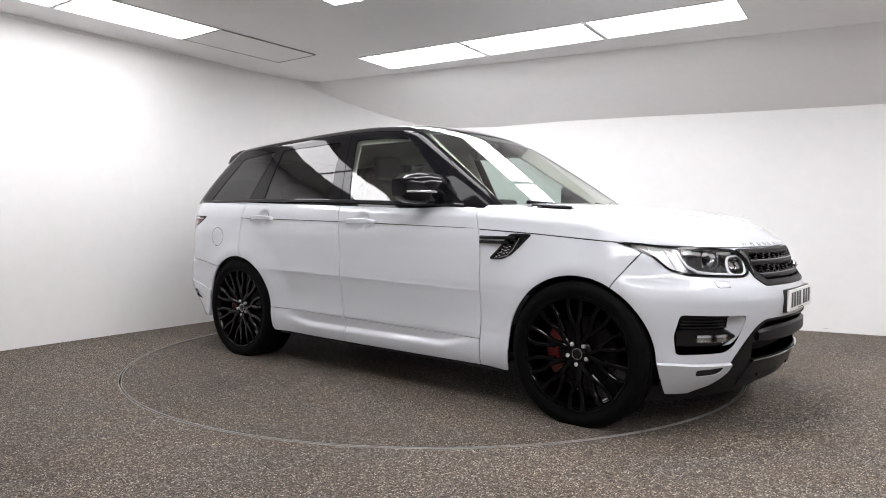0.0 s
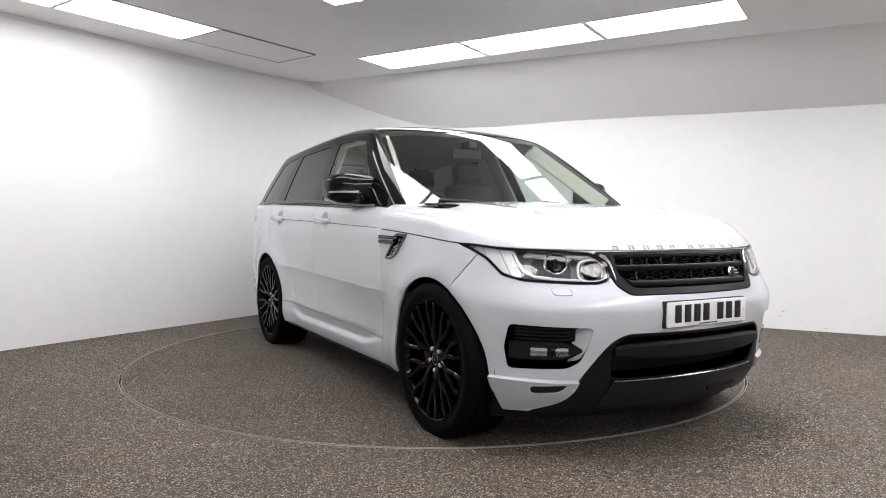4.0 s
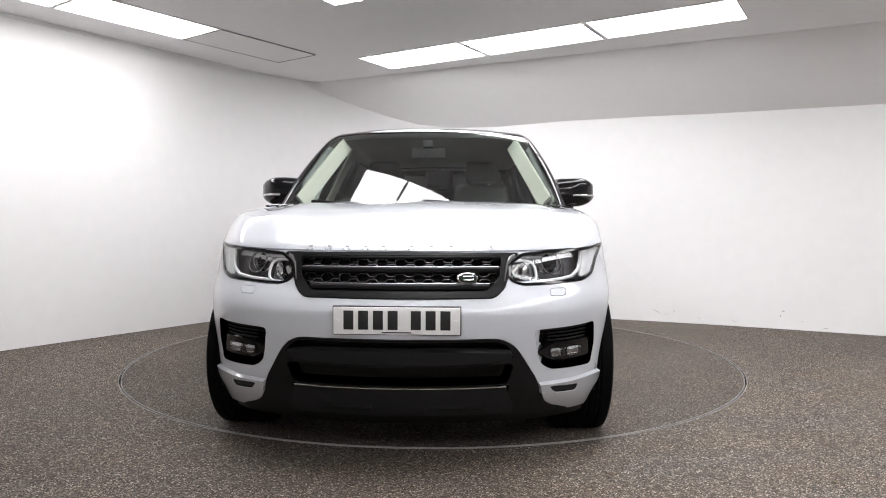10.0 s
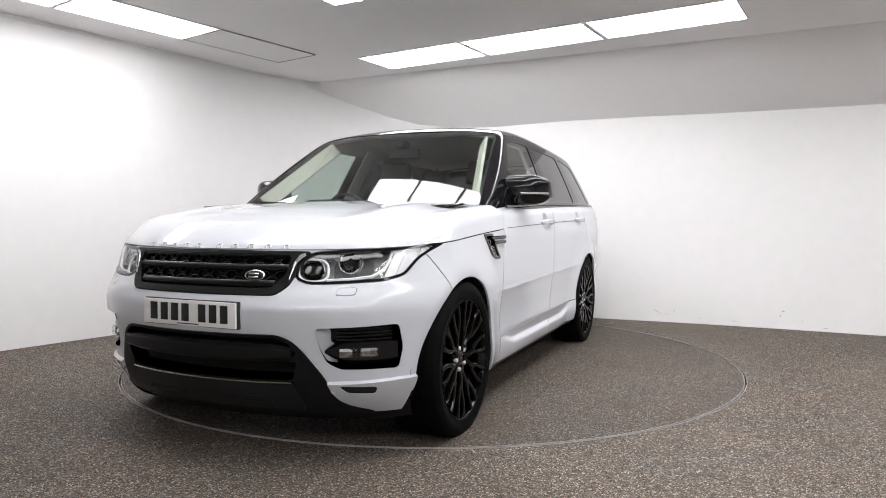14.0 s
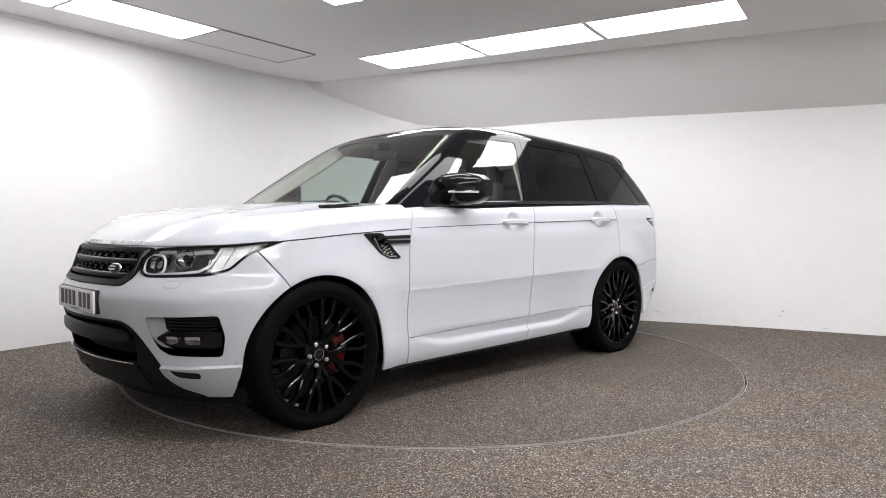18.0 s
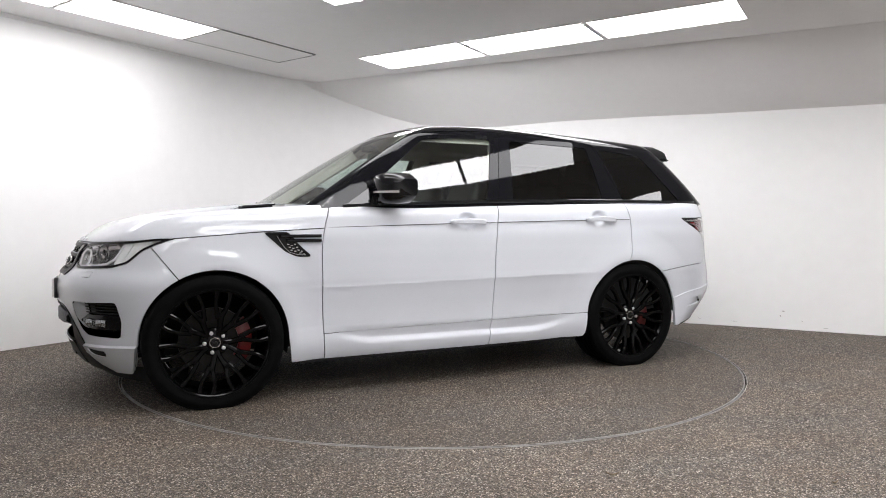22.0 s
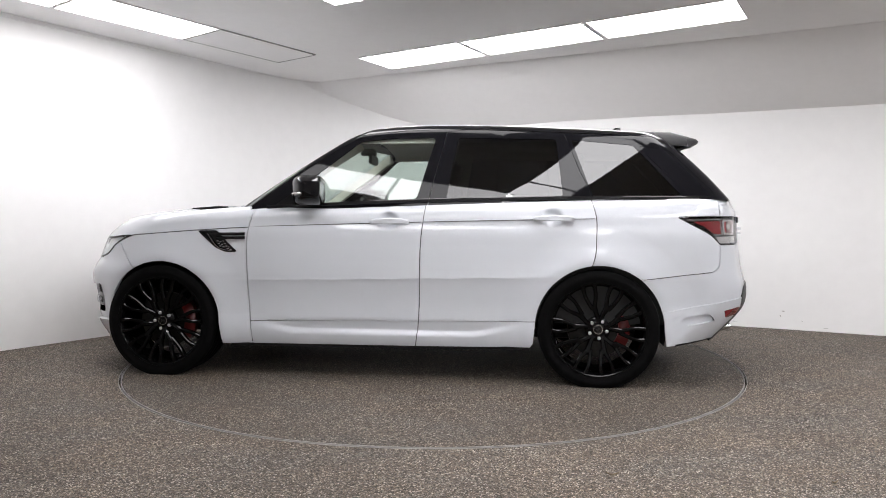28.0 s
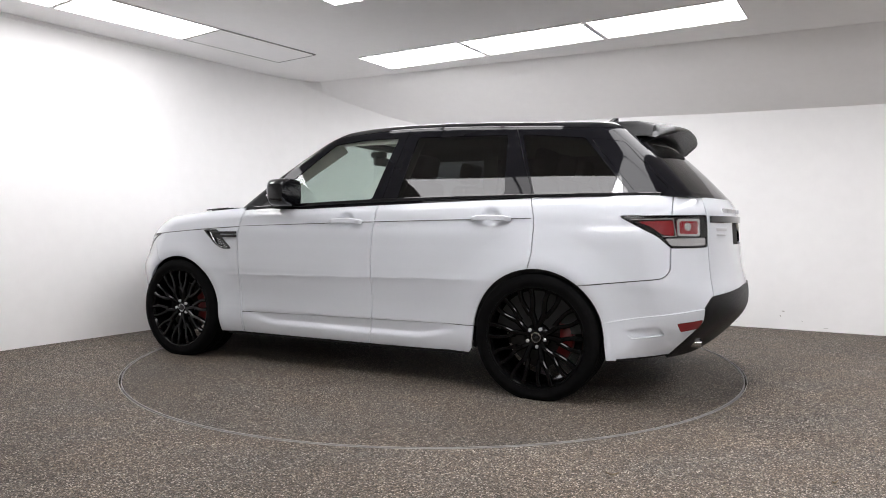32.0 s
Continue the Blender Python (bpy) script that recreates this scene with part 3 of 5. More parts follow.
lamp_line = outline([(0.478, 0.87), (0.470, 0.80), (0.52, 0.779), (0.60, 0.779), (0.84, 0.791), (0.93, 0.815), (1.005, 0.884), (1.08, 0.920), (1.175, 0.953), (1.07, 0.950), (0.95, 0.936), (0.55, 0.914)], 0.02)
grille_frame = outline([(-0.3, 0.918), (0.535, 0.915), (0.53, 0.893), (0.46, 0.80), (0.442, 0.769), (0.388, 0.732), (-0.3, 0.730)], 0.02)
grille_hole = outline([(-0.3, 0.903), (0.452, 0.903), (0.430, 0.815), (0.367, 0.757), (-0.3, 0.757)], 0.02)
intake_frame = outline([(-0.3, 0.562), (0.405, 0.562), (0.462, 0.535), (0.503, 0.49), (0.594, 0.365), (0.625, 0.300), (0.655, 0.262), (0.70, 0.238), (0.82, 0.205), (0.86, 0.1), (-0.3, 0.1)], 0.03)
intake_top = outline([(-0.3, 0.551), (0.40, 0.551), (0.447, 0.525), (0.477, 0.478), (0.44, 0.462), (-0.3, 0.455)], 0.02)
intake_low = outline([(-0.3, 0.447), (0.478, 0.447), (0.458, 0.362), (-0.3, 0.360)], 0.015)
fog_hole = outline([(0.552, 0.592), (0.888, 0.604), (0.912, 0.50), (0.897, 0.406), (0.655, 0.410), (0.602, 0.440), (0.575, 0.50)], 0.018)
lip_slot = outline([(0.648, 0.342), (0.805, 0.334), (0.800, 0.300), (0.690, 0.306)], 0.012)
washer_flap = outline([(0.646, 0.763), (0.725, 0.765), (0.708, 0.733), (0.633, 0.733)], 0.008)
vent_line = outline([(1.195, 0.984), (1.055, 0.986), (0.985, 0.905), (0.915, 0.843), (1.00, 0.842), (1.07, 0.872)], 0.018)
tail_lamp = outline([(1.195, 1.086), (0.685, 1.092), (0.697, 0.914), (0.945, 0.911), (1.008, 0.971), (1.09, 1.020)], 0.012)
plate_line = outline([(-0.3, 0.918), (0.300, 0.918), (0.290, 1.050), (-0.3, 1.050)], 0.01)
reflector_line = outline([(0.912, 0.497), (0.768, 0.517), (0.790, 0.466), (0.885, 0.450)], 0.006)
scoop_line = outline([(1.155, 0.449), (1.01, 0.482), (0.955, 0.431), (1.128, 0.402)], 0.02)
rear_cover = outline([(0.770, 0.575), (0.708, 0.638), (0.17, 0.668), (-0.3, 0.668), (-0.3, 0.1), (0.90, 0.1), (0.90, 0.315), (0.765, 0.505)], 0.02)
bonnet_vent = outline([(1.37, 0.83), (1.29, 0.70), (1.07, 0.655), (1.02, 0.72), (1.04, 0.83), (1.2, 0.875)], 0.05)
fuel_line = outline([(-1.755 + 0.085 * math.cos(k * math.pi / 12), 0.922 + 0.075 * math.sin(k * math.pi / 12)) for k in range(24)])


def nose(f):
    return lambda x, y, z: np.where(x > 1.1, f(around(x, y), z), 9.0)


def tail(f):
    return lambda x, y, z: np.where(x < -1.55, f(around_tail(x, y), z), 9.0)


def less(g, d=GAP):
    return lambda x, y, z: d - g(x, y, z)


def more(g, d=GAP):
    return lambda x, y, z: g(x, y, z) + d


def keep(sheet, *tests):
    for t in tests:
        sheet = sheet.where(t)
    return sheet


def bumper_cut(x, y, z):
    """Above nought before the joint between wing and bumper."""
    return (x - 1.66 - 0.77 * (z - 0.74)) * 0.79


def rear_joint(x, y, z):
    """Above nought behind and under the joint between flank and rear bumper."""
    line = 0.683 + 0.118 * (-1.68 - x)
    return meet(line - z, -2.212 - x, 0.06)


SKIN = keep(BODY, lambda x, y, z: hem(x) - z, lambda x, y, z: -arch(x, z), lambda x, y, z: np.where(x < 0.86, z - belt(x), -1.0))
FLANK = keep(SKIN, lambda x, y, z: np.minimum(z - bonnet_line(x) + GAP, x - front_gap(z) + GAP))

# bonnet, with two black air outlets
top = keep(SKIN, lambda x, y, z: bonnet_line(x) - z + GAP, lambda x, y, z: front_gap(z) - x + GAP)
bonnet = keep(top, lambda x, y, z: np.where(y < 0.83, (1.115 - 0.24 * y * y) - x, -1.0), less(lambda x, y, z: bonnet_vent(x, np.abs(y)), 0.002))
BONNET = part("bonnet", bonnet.both().rimmed(0.012), PAINT, CAR, "glossy white bonnet")
cowl = keep(top, lambda x, y, z: np.where(y < 0.826, x - (1.108 - 0.24 * y * y), 1.0), lambda x, y, z: 0.86 - x)
part("cowl", cowl.shifted(-0.012).both(), SATIN, CAR, "black scuttle panel under the windscreen")
outlet = keep(top, lambda x, y, z: bonnet_vent(x, np.abs(y)) + 0.002)
for s in (outlet, outlet.mirrored()):
    o = part("bonnet_outlet", s.shifted(-0.004).rimmed(0.01), BLACK, CAR, "gloss black slatted bonnet outlet")
    side = 1 if s is outlet else -1
    for k in range(3):
        pts = [(1.10 + 0.065 * j, side * (0.70 + 0.055 * k + 0.008 * j), bonnet_profile(1.10 + 0.065 * j) - 0.05 * 0.55 + 0.004) for j in range(4)]
        part("slat", sweep(pts, [(0, 0, 1)] * 4, 0.022, 0.010), BLACK, o)

# wings
wing = keep(FLANK, lambda x, y, z: front_gap(z) - x + GAP, lambda x, y, z: bumper_cut(x, y, z) + GAP, less(nose(lamp_line)), less(lambda x, y, z: vent_line(x, z), 0.001))
both_parts("front_wing", wing, PAINT, CAR, "white front wing round the wheel arch")

# front bumper
bumper = keep(FLANK, lambda x, y, z: -bumper_cut(x, y, z) + GAP, less(nose(lamp_line), 0.003), less(nose(grille_frame), 0.003), less(nose(intake_frame), 0.003), less(nose(fog_hole), 0.001), less(nose(washer_flap), 0.0012))
upper_bumper = keep(bumper, lambda x, y, z: 0.352 + 0.01 * ramp(around(x, y), 0.6, 1.0) - z)
lower_bumper = keep(bumper, lambda x, y, z: z - 0.350 - 0.01 * ramp(around(x, y), 0.6, 1.0), less(nose(lip_slot), 0.001))
FRONT = part("front_bumper", upper_bumper.both().rimmed(0.02), PAINT, CAR, "white front bumper")
for s in (lower_bumper, lower_bumper.mirrored()):
    lip = 0.004 + 0.015 * ramp(s.v[:, 2], 0.25, 0.335)
    part("bumper_corner", Sheet(s.v + s.n * lip[:, None], s.n + np.array([0, 0, -0.35]), s.faces).rimmed(0.04), PAINT, FRONT, "white lower bumper corner with a ledge")
flap = keep(FLANK, more(nose(washer_flap), 0.0008))
for s in (flap, flap.mirrored()):
    part("washer_flap", s.shifted(0.0006).rimmed(0.008), PAINT, FRONT)
slot = keep(FLANK, nose(lip_slot))
for s in (slot, slot.mirrored()):
    part("bumper_slot", Sheet(s.v + s.n * (0.015 * ramp(s.v[:, 2], 0.25, 0.335))[:, None], s.n, s.faces), DARK, FRONT, "black slot")

SENSOR = material("sensor_grey", (0.30, 0.31, 0.33), 0.4, grain=(40.0, 0.1))
for side in (1, -1):
    c, o = skin_point(side * 0.628, 0.313, inset=-0.011), skin_out(side * 0.628)
    for r, mat in ((0.0125, SENSOR), (0.0100, PAINT)):
        bm = lathe([(0.001, 0.004 + (0.0125 - r)), (r * 0.9, 0.004 + (0.0125 - r)), (r, 0.002), (r, -0.01)], 20)
        bmesh.ops.rotate(bm, verts=bm.verts, cent=(0, 0, 0), matrix=Matrix.Rotation(radians(-90), 3, "Z"))
        part("parking_sensor", bm, mat, FRONT, "small round parking sensor").matrix_basis = pose(*c, 0, 12, math.degrees(math.atan2(o.y, o.x)))

# lower intake
cover = keep(BODY, lambda x, y, z: 0.20 - z, nose(intake_frame), less(nose(intake_top)), less(nose(intake_low)))
upper_cover = keep(cover, lambda x, y, z: np.where(around(x, y) < 0.47, 0.357 - z, -1.0))
INTAKE = part("intake_surround", upper_cover.shifted(0.004).both().rimmed(0.06), SATIN, CAR, "satin black plastic lower intake surround")
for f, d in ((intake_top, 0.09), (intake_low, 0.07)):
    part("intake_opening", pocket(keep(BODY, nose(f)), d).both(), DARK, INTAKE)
bar = [skin_point(a, 0.484, inset=0.010) for a in np.linspace(-0.458, 0.458, 21)]
part("intake_bar", sweep(bar, [skin_out(a) for a in np.linspace(-0.458, 0.458, 21)], [0.080 - 0.030 * (abs(k - 10) / 10) ** 4 for k in range(21)], 0.060), SATIN, INTAKE, "thick satin black cross bar")
skid = keep(BODY, lambda x, y, z: 0.225 - z, nose(outline([(-0.3, 0.353), (0.452, 0.353), (0.508, 0.252), (0.50, 0.1), (-0.3, 0.1)], 0.01)))
SKID = part("skid_plate", skid.shifted(0.012).both().rimmed(0.03), GREY, CAR, "dark grey lower skid plate with a bright top edge")
edge = [skin_point(a, 0.351, inset=-0.014) for a in np.linspace(-0.45, 0.45, 19)]
part("edge_strip", sweep(edge, [skin_out(a) for a in np.linspace(-0.45, 0.45, 19)], 0.006, 0.008), CHROME, SKID, "thin bright strip")
for a0, a1 in ((-0.36, -0.12), (0.12, 0.36)):
    pts = [skin_point(a, 0.272, inset=-0.010) for a in np.linspace(a0, a1, 6)]
    part("tow_slot", sweep(pts, [skin_out(a) for a in np.linspace(a0, a1, 6)], 0.034, 0.012), SATIN, SKID, "black recessed slot")
belly = keep(BODY, lambda x, y, z: np.maximum(z - 0.23, 0.14 - z), lambda x, y, z: 1.6 - x)
part("front_apron", belly.shifted(-0.03).both(), SATIN, CAR, "black plastic apron under the bumper")

# fog lamp boxes
FOG_BOWL = material("fog_lamp_bowl", (0.62, 0.62, 0.63), 0.10, metal=1.0)
fog = keep(FLANK, nose(fog_hole))
for side, s in ((1, fog), (-1, fog.mirrored())):
    b = part("fog_recess", pocket(s, 0.065), BLACK, CAR, "black recess with fog lamp")
    for k in range(4):
        pts = [skin_point(side * a, 0.585 - 0.016 * k, inset=0.035) for a in np.linspace(0.64, 0.87, 7)]
        part("mesh_strip", sweep(pts, [skin_out(side * a) for a in np.linspace(0.64, 0.87, 7)], 0.005, 0.01), DARK, b)
    pts = [skin_point(side * a, 0.488, inset=0.040) for a in np.linspace(0.592, 0.895, 9)]
    part("lamp_housing", sweep(pts, [skin_out(side * a) for a in np.linspace(0.592, 0.895, 9)], (0.012, 0.060, 0.092, 0.098, 0.100, 0.100, 0.100, 0.100, 0.09), 0.05), BLACK, b, "gloss black fog lamp housing")
    turn_in = np.clip((around(s.v[:, 0], s.v[:, 1]) - 0.552 - 0.25 * np.maximum(0.592 - s.v[:, 2], 0)) / 0.040, 0, 1)
    cheek = Sheet(s.v - s.n * (0.002 + 0.058 * turn_in)[:, None], s.n, s.faces).cut(turn_in - 0.999)
    part("recess_cheek", cheek, PAINT, b, "white sloping side of the recess")
    for a0, a1 in ((0.650, 0.718), (0.722, 0.815)):
        c = skin_point(side * (a0 + a1) / 2, 0.484, inset=0.027)
        o = skin_out(side * (a0 + a1) / 2)
        turn_z = math.degrees(math.atan2(o.y, o.x))
        lamp = part("fog_lamp", box((0.03, 0.076, 0.038), (0, 0, 0), 0.009), FOG_BOWL, b, "dark chrome fog lamp reflector")
        lamp.matrix_basis = pose(*c, 0, 0, turn_z)
        part("lens", box((0.012, 0.080, 0.041), (0.021, 0, 0), 0.005), LENS, b, "clear fog lamp lens").matrix_basis = pose(*c, 0, 0, turn_z)

# grille
LINE = material("dull_chrome", (0.42, 0.42, 0.43), 0.2, metal=1.0)
# brighter metal on the lower mesh rows paints the light their edges catch
MESH_GLINT = material("black_mesh_glint", (0.075, 0.075, 0.08), 0.15, metal=1.0)
frame_sheet = keep(BODY, nose(grille_frame), less(nose(lamp_line), 0.003), less(nose(grille_hole), 0.0))
GRILLE = part("grille", frame_sheet.shifted(0.006).both().rimmed(0.05), SATIN, CAR, "black grille with honeycomb mesh")
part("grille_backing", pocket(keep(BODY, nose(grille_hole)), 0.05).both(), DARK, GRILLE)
for z, reach in ((0.898, 0.445), (0.846, 0.435), (0.776, 0.375)):
    al = np.linspace(-reach, reach, 25)
    part("grille_bar", sweep([skin_point(a, z, inset=0.012) for a in al], [skin_out(a) for a in al], 0.022 if z < 0.89 else 0.010, 0.03), SATIN, GRILLE, "black cross bar")
for z, reach in ((0.8585, 0.436), (0.790, 0.385)):
    al = np.linspace(-reach, reach, 31)
    part("grille_line", sweep([skin_point(a, z, inset=0.004) for a in al], [skin_out(a) for a in al], 0.004, 0.008), LINE, GRILLE, "thin bright trim line")
for zc, h, reach in ((0.872, 0.012, 0.44), (0.812, 0.013, 0.42)):
    for level in (0, 1):
        n = 21
        for k in range(n):
            a0, a1 = -reach + 2 * reach * k / n, -reach + 2 * reach * (k + 1) / n
            up = 1 if (k + level) % 2 else -1
            zz = zc + (0.5 - level) * 2 * h * 0.9
            zz0, zz1 = zz + up * 0.006, zz - up * 0.006
            pts = [skin_point(a0, zz0, inset=0.016), skin_point(a0 * 0.66 + a1 * 0.34, zz1, inset=0.016), skin_point(a1, zz1, inset=0.016)]
            part("mesh_cell", sweep(pts, [skin_out(a0)] * 3, 0.0035, 0.022), MESH_GLINT if level else BLACK, GRILLE)
            if up > 0 and level:
                p = [skin_point(a0, zc - 1.4 * h, inset=0.016), skin_point(a0, zc + 1.4 * h, inset=0.016)]
                part("mesh_cell", sweep(p, [skin_out(a0)] * 2, 0.005, 0.022), RIM, GRILLE)


def plaque(name, a, z, w, h, mat, parent, label="", lift=0.006, rear=False, oval=False, thick=0.008, lean=0.0):
    """A flat plate on the nose or the tail, facing out."""
    c, o = skin_point(a, z, rear, -lift), skin_out(a, rear)
    if oval:
        bm = lathe([(0.001, 0.0), (0.80, 0.0), (1.0, -0.35), (1.0, -1.0)], 32)
        bmesh.ops.rotate(bm, verts=bm.verts, cent=(0, 0, 0), matrix=Matrix.Rotation(radians(-90), 3, "Z"))
        for v in bm.verts:
            v.co = Vector((v.co.x * thick, v.co.y * w / 2, v.co.z * h / 2))
    else:
        bm = box((thick, w, h), (0, 0, 0), min(thick, h, w) * 0.25)
    ob = part(name, bm, mat, parent, label)
    ob.matrix_basis = pose(*c, 0, lean, math.degrees(math.atan2(o.y, o.x)))
    return ob


LETTER = material("silver_letter", (0.60, 0.61, 0.63), 0.30, metal=0.6)
BADGE_DARK = material("badge_dark_green", (0.008, 0.016, 0.011), 0.4, spec=0.2)
plaque("badge", 0.29, 0.815, 0.094, 0.052, CHROME, GRILLE, "oval chrome-rimmed badge", lift=0.014, oval=True, lean=-18)
plaque("badge_face", 0.29, 0.815, 0.080, 0.040, BADGE_DARK, GRILLE, "dark oval badge face", lift=0.0185, oval=True, lean=-18)
for z in (0.822, 0.808):
    plaque("badge_bar", 0.29, z, 0.045, 0.007, CHROME, GRILLE, lift=0.0235, lean=-18, thick=0.003)

for side in (1, -1):
    pts = [skin_point(side * a, z, inset=-0.008) for a, z in ((0.512, 0.905), (0.492, 0.896), (0.468, 0.868), (0.456, 0.832), (0.446, 0.800))]
    part("grille_bracket", sweep(pts, [skin_out(side * 0.48)] * 5, (0.014, 0.018, 0.011, 0.006, 0.004), 0.005), LINE, GRILLE, "silver bracket between grille and lamp")

# number plate: its characters are plain bars
PLATE_WHITE = material("plate_white", (0.84, 0.84, 0.83), 0.4, grain=(300.0, 0.03))
PLATE_BLACK = material("plate_black", (0.012, 0.012, 0.013), 0.4)
PLATE_YELLOW = material("plate_yellow", (0.75, 0.52, 0.04), 0.4, grain=(300.0, 0.03))


def number_plate(rear):
    x, z, s = (-2.458, 0.985, -1) if rear else (2.3085, 0.6435, 1)
    p = part("number_plate", box((0.012, 0.52, 0.111), (0, 0, 0), 0.003), PLATE_YELLOW if rear else PLATE_WHITE, CAR, "yellow number plate with dark bars" if rear else "white number plate with dark bars")
    p.matrix_basis = pose(x, 0.0, z, 0, 0, 0)
    part("plate_carrier", box((0.02, 0.53, 0.120), (-s * 0.016, 0, 0), 0.004), PLATE_BLACK, p)
    y = -0.222
    for k in range(7):
        if k == 4:
            y += 0.034
        part("plate_bar", box((0.002, 0.041, 0.078), (s * 0.0068, y + 0.025, 0.003), 0.0004), PLATE_BLACK, p)
        y += 0.0605
    for sy in (-0.242, 0.242):
        part("screw_cap", box((0.004, 0.012, 0.012), (s * 0.0075, sy, 0), 0.003), PLATE_WHITE if not rear else PLATE_YELLOW, p)
    part("plate_bar", box((0.002, 0.12, 0.004), (s * 0.0068, 0, -0.047), 0.0003), PLATE_BLACK, p)


number_plate(False)

# raised marks on the bonnet's edge, as plain bars
spots = [-0.40, -0.318, -0.236, -0.154, -0.075, 0.05, 0.135, 0.222, 0.308, 0.392]
for a in spots:
    c = skin_point(a * 1.06, 0.938, inset=-0.001)
    e = 0.002
    out = Vector([float(lower_shape(*np.array([c.x + e * (i == 0), c.y + e * (i == 1), c.z + e * (i == 2)])) - lower_shape(*np.array([c.x - e * (i == 0), c.y - e * (i == 1), c.z - e * (i == 2)]))) for i in range(3)]).normalized()
    for dy, w in ((-0.011, 0.007), (0.011, 0.007)):
        ob = part("bonnet_mark", box((0.006, w, 0.024), (0.001, dy, 0), 0.0015), LETTER, BONNET, "silver raised mark")
        ob.matrix_basis = Matrix.Translation(c) @ out.to_track_quat("X", "Z").to_matrix().to_4x4()
    ob = part("bonnet_mark", box((0.006, 0.020, 0.006), (0.001, 0, 0.008), 0.0015), LETTER, BONNET, "silver raised mark")
    ob.matrix_basis = Matrix.Translation(c) @ out.to_track_quat("X", "Z").to_matrix().to_4x4()

# head lamps
LAMP_DARK = material("lamp_dark_plastic", (0.07, 0.07, 0.075), 0.3, spec=0.5, grain=(60.0, 0.2))
LAMP_HOUSING = material("lamp_housing", (0.27, 0.272, 0.278), 0.28, spec=0.7, grain=(30.0, 0.25))
BOWL = material("chrome_lamp_bowl", (0.72, 0.72, 0.73), 0.10, metal=1.0)
WHITE_DRL = material("frosted_white", (0.93, 0.935, 0.95), 0.2, spec=0.6)
for side in (1, -1):
    lens = keep(BODY, nose(lamp_line))
    lens = lens if side > 0 else lens.mirrored()
    H = part("headlamp", pocket(lens, 0.075), LAMP_HOUSING, CAR, "clear-lensed headlamp with round lights and chrome bowls")
    rim = keep(BODY, more(nose(lamp_line), 0.0), less(nose(lamp_line), -0.010))
    rim = rim if side > 0 else rim.mirrored()
    part("lamp_rim", rim.shifted(0.002).rimmed(0.01), BLACK, H)
    part("lens", lens, LENS, H, "clear lens").visible_shadow = False
    for a, z, r, inset in ((0.545, 0.835, 0.048, 0.052), (0.705, 0.868, 0.046, 0.060), (0.545, 0.835, 0.028, 0.040), (0.705, 0.868, 0.028, 0.045)):
        c, o = skin_point(side * a, z, inset=inset), skin_out(side * a * 0.6)
        small = r < 0.04
        prof = [(0.001, -0.012), (r * 0.55, -0.008), (r * 0.9, 0.006), (r, 0.014), (r * 1.12, 0.012), (r * 1.12, -0.02)] if not small else [(0.001, 0.010), (r * 0.6, 0.007), (r * 0.95, -0.004), (r, -0.015)]
        bm = lathe(prof, 36)
        bmesh.ops.rotate(bm, verts=bm.verts, cent=(0, 0, 0), matrix=Matrix.Rotation(radians(-90), 3, "Z"))
        ob = part("bowl" if not small else "projector", bm, BOWL if not small else BLACK, H, "bright lamp bowl" if not small else "dark glass projector lens")
        ob.matrix_basis = pose(*c, 0, 0, math.degrees(math.atan2(o.y, o.x)))
    bezel = keep(BODY, nose(outline([(0.625, 0.800), (0.79, 0.812), (0.815, 0.86), (0.80, 0.905), (0.66, 0.905), (0.625, 0.88)], 0.02)))
    part("bezel", (bezel if side > 0 else bezel.mirrored()).shifted(-0.066).rimmed(0.006), LAMP_DARK, H, "dark grey bezel")
    # light guides: a rounded ring round the inner bowl and a chevron out to the tip
    ring = []
    for k in range(29):
        q = 2 * math.pi * k / 28
        ring.append(skin_point(side * (0.545 + 0.064 * math.copysign(abs(math.cos(q)) ** 0.7, math.cos(q))), 0.835 + 0.047 * math.copysign(abs(math.sin(q)) ** 0.7, math.sin(q)), inset=0.014))
    part("light_guide", sweep(ring, [skin_out(side * 0.5)] * 29, 0.010, 0.010), WHITE_DRL, H, "frosted white ring light")
    hook = [skin_point(side * a, z, inset=0.016) for a, z in ((0.60, 0.792), (0.70, 0.797), (0.79, 0.808), (0.84, 0.835), (0.865, 0.87), (0.885, 0.91), (0.92, 0.925))]
    part("light_guide", sweep(hook, [skin_out(side * 0.75)] * 7, 0.013, 0.012), WHITE_DRL, H, "frosted white hook light")
    bright = outline([(0.835, 0.803), (0.93, 0.826), (0.995, 0.886), (1.07, 0.921), (1.150, 0.948), (1.0, 0.944), (0.905, 0.930)], 0.012)
    for cut in (0.0, 1.0, 2.0, 3.0):
        piece_sheet = keep(BODY, nose(bright), lambda x, y, z: np.abs(around(x, y) - 0.55 * (z - 0.80) - 0.845 - 0.075 * cut) - 0.0355)
        piece_sheet = piece_sheet if side > 0 else piece_sheet.mirrored()
        part("reflector", piece_sheet.shifted(-0.011).rimmed(0.012), SILVER, H, "bright side reflector")
    inner = keep(BODY, nose(outline([(0.62, 0.900), (0.83, 0.925), (0.855, 0.900), (0.80, 0.905), (0.64, 0.885)], 0.01)))
    part("reflector", (inner if side > 0 else inner.mirrored()).shifted(-0.03).rimmed(0.012), SILVER, H, "bright upper reflector strip")
    for k in range(4):
        pts = [skin_point(side * a, 0.880 + 0.009 * k - 0.005, inset=0.03) for a in (0.585, 0.625)]
        part("fin", sweep(pts, [skin_out(side * 0.6)] * 2, 0.004, 0.02), CHROME, H)

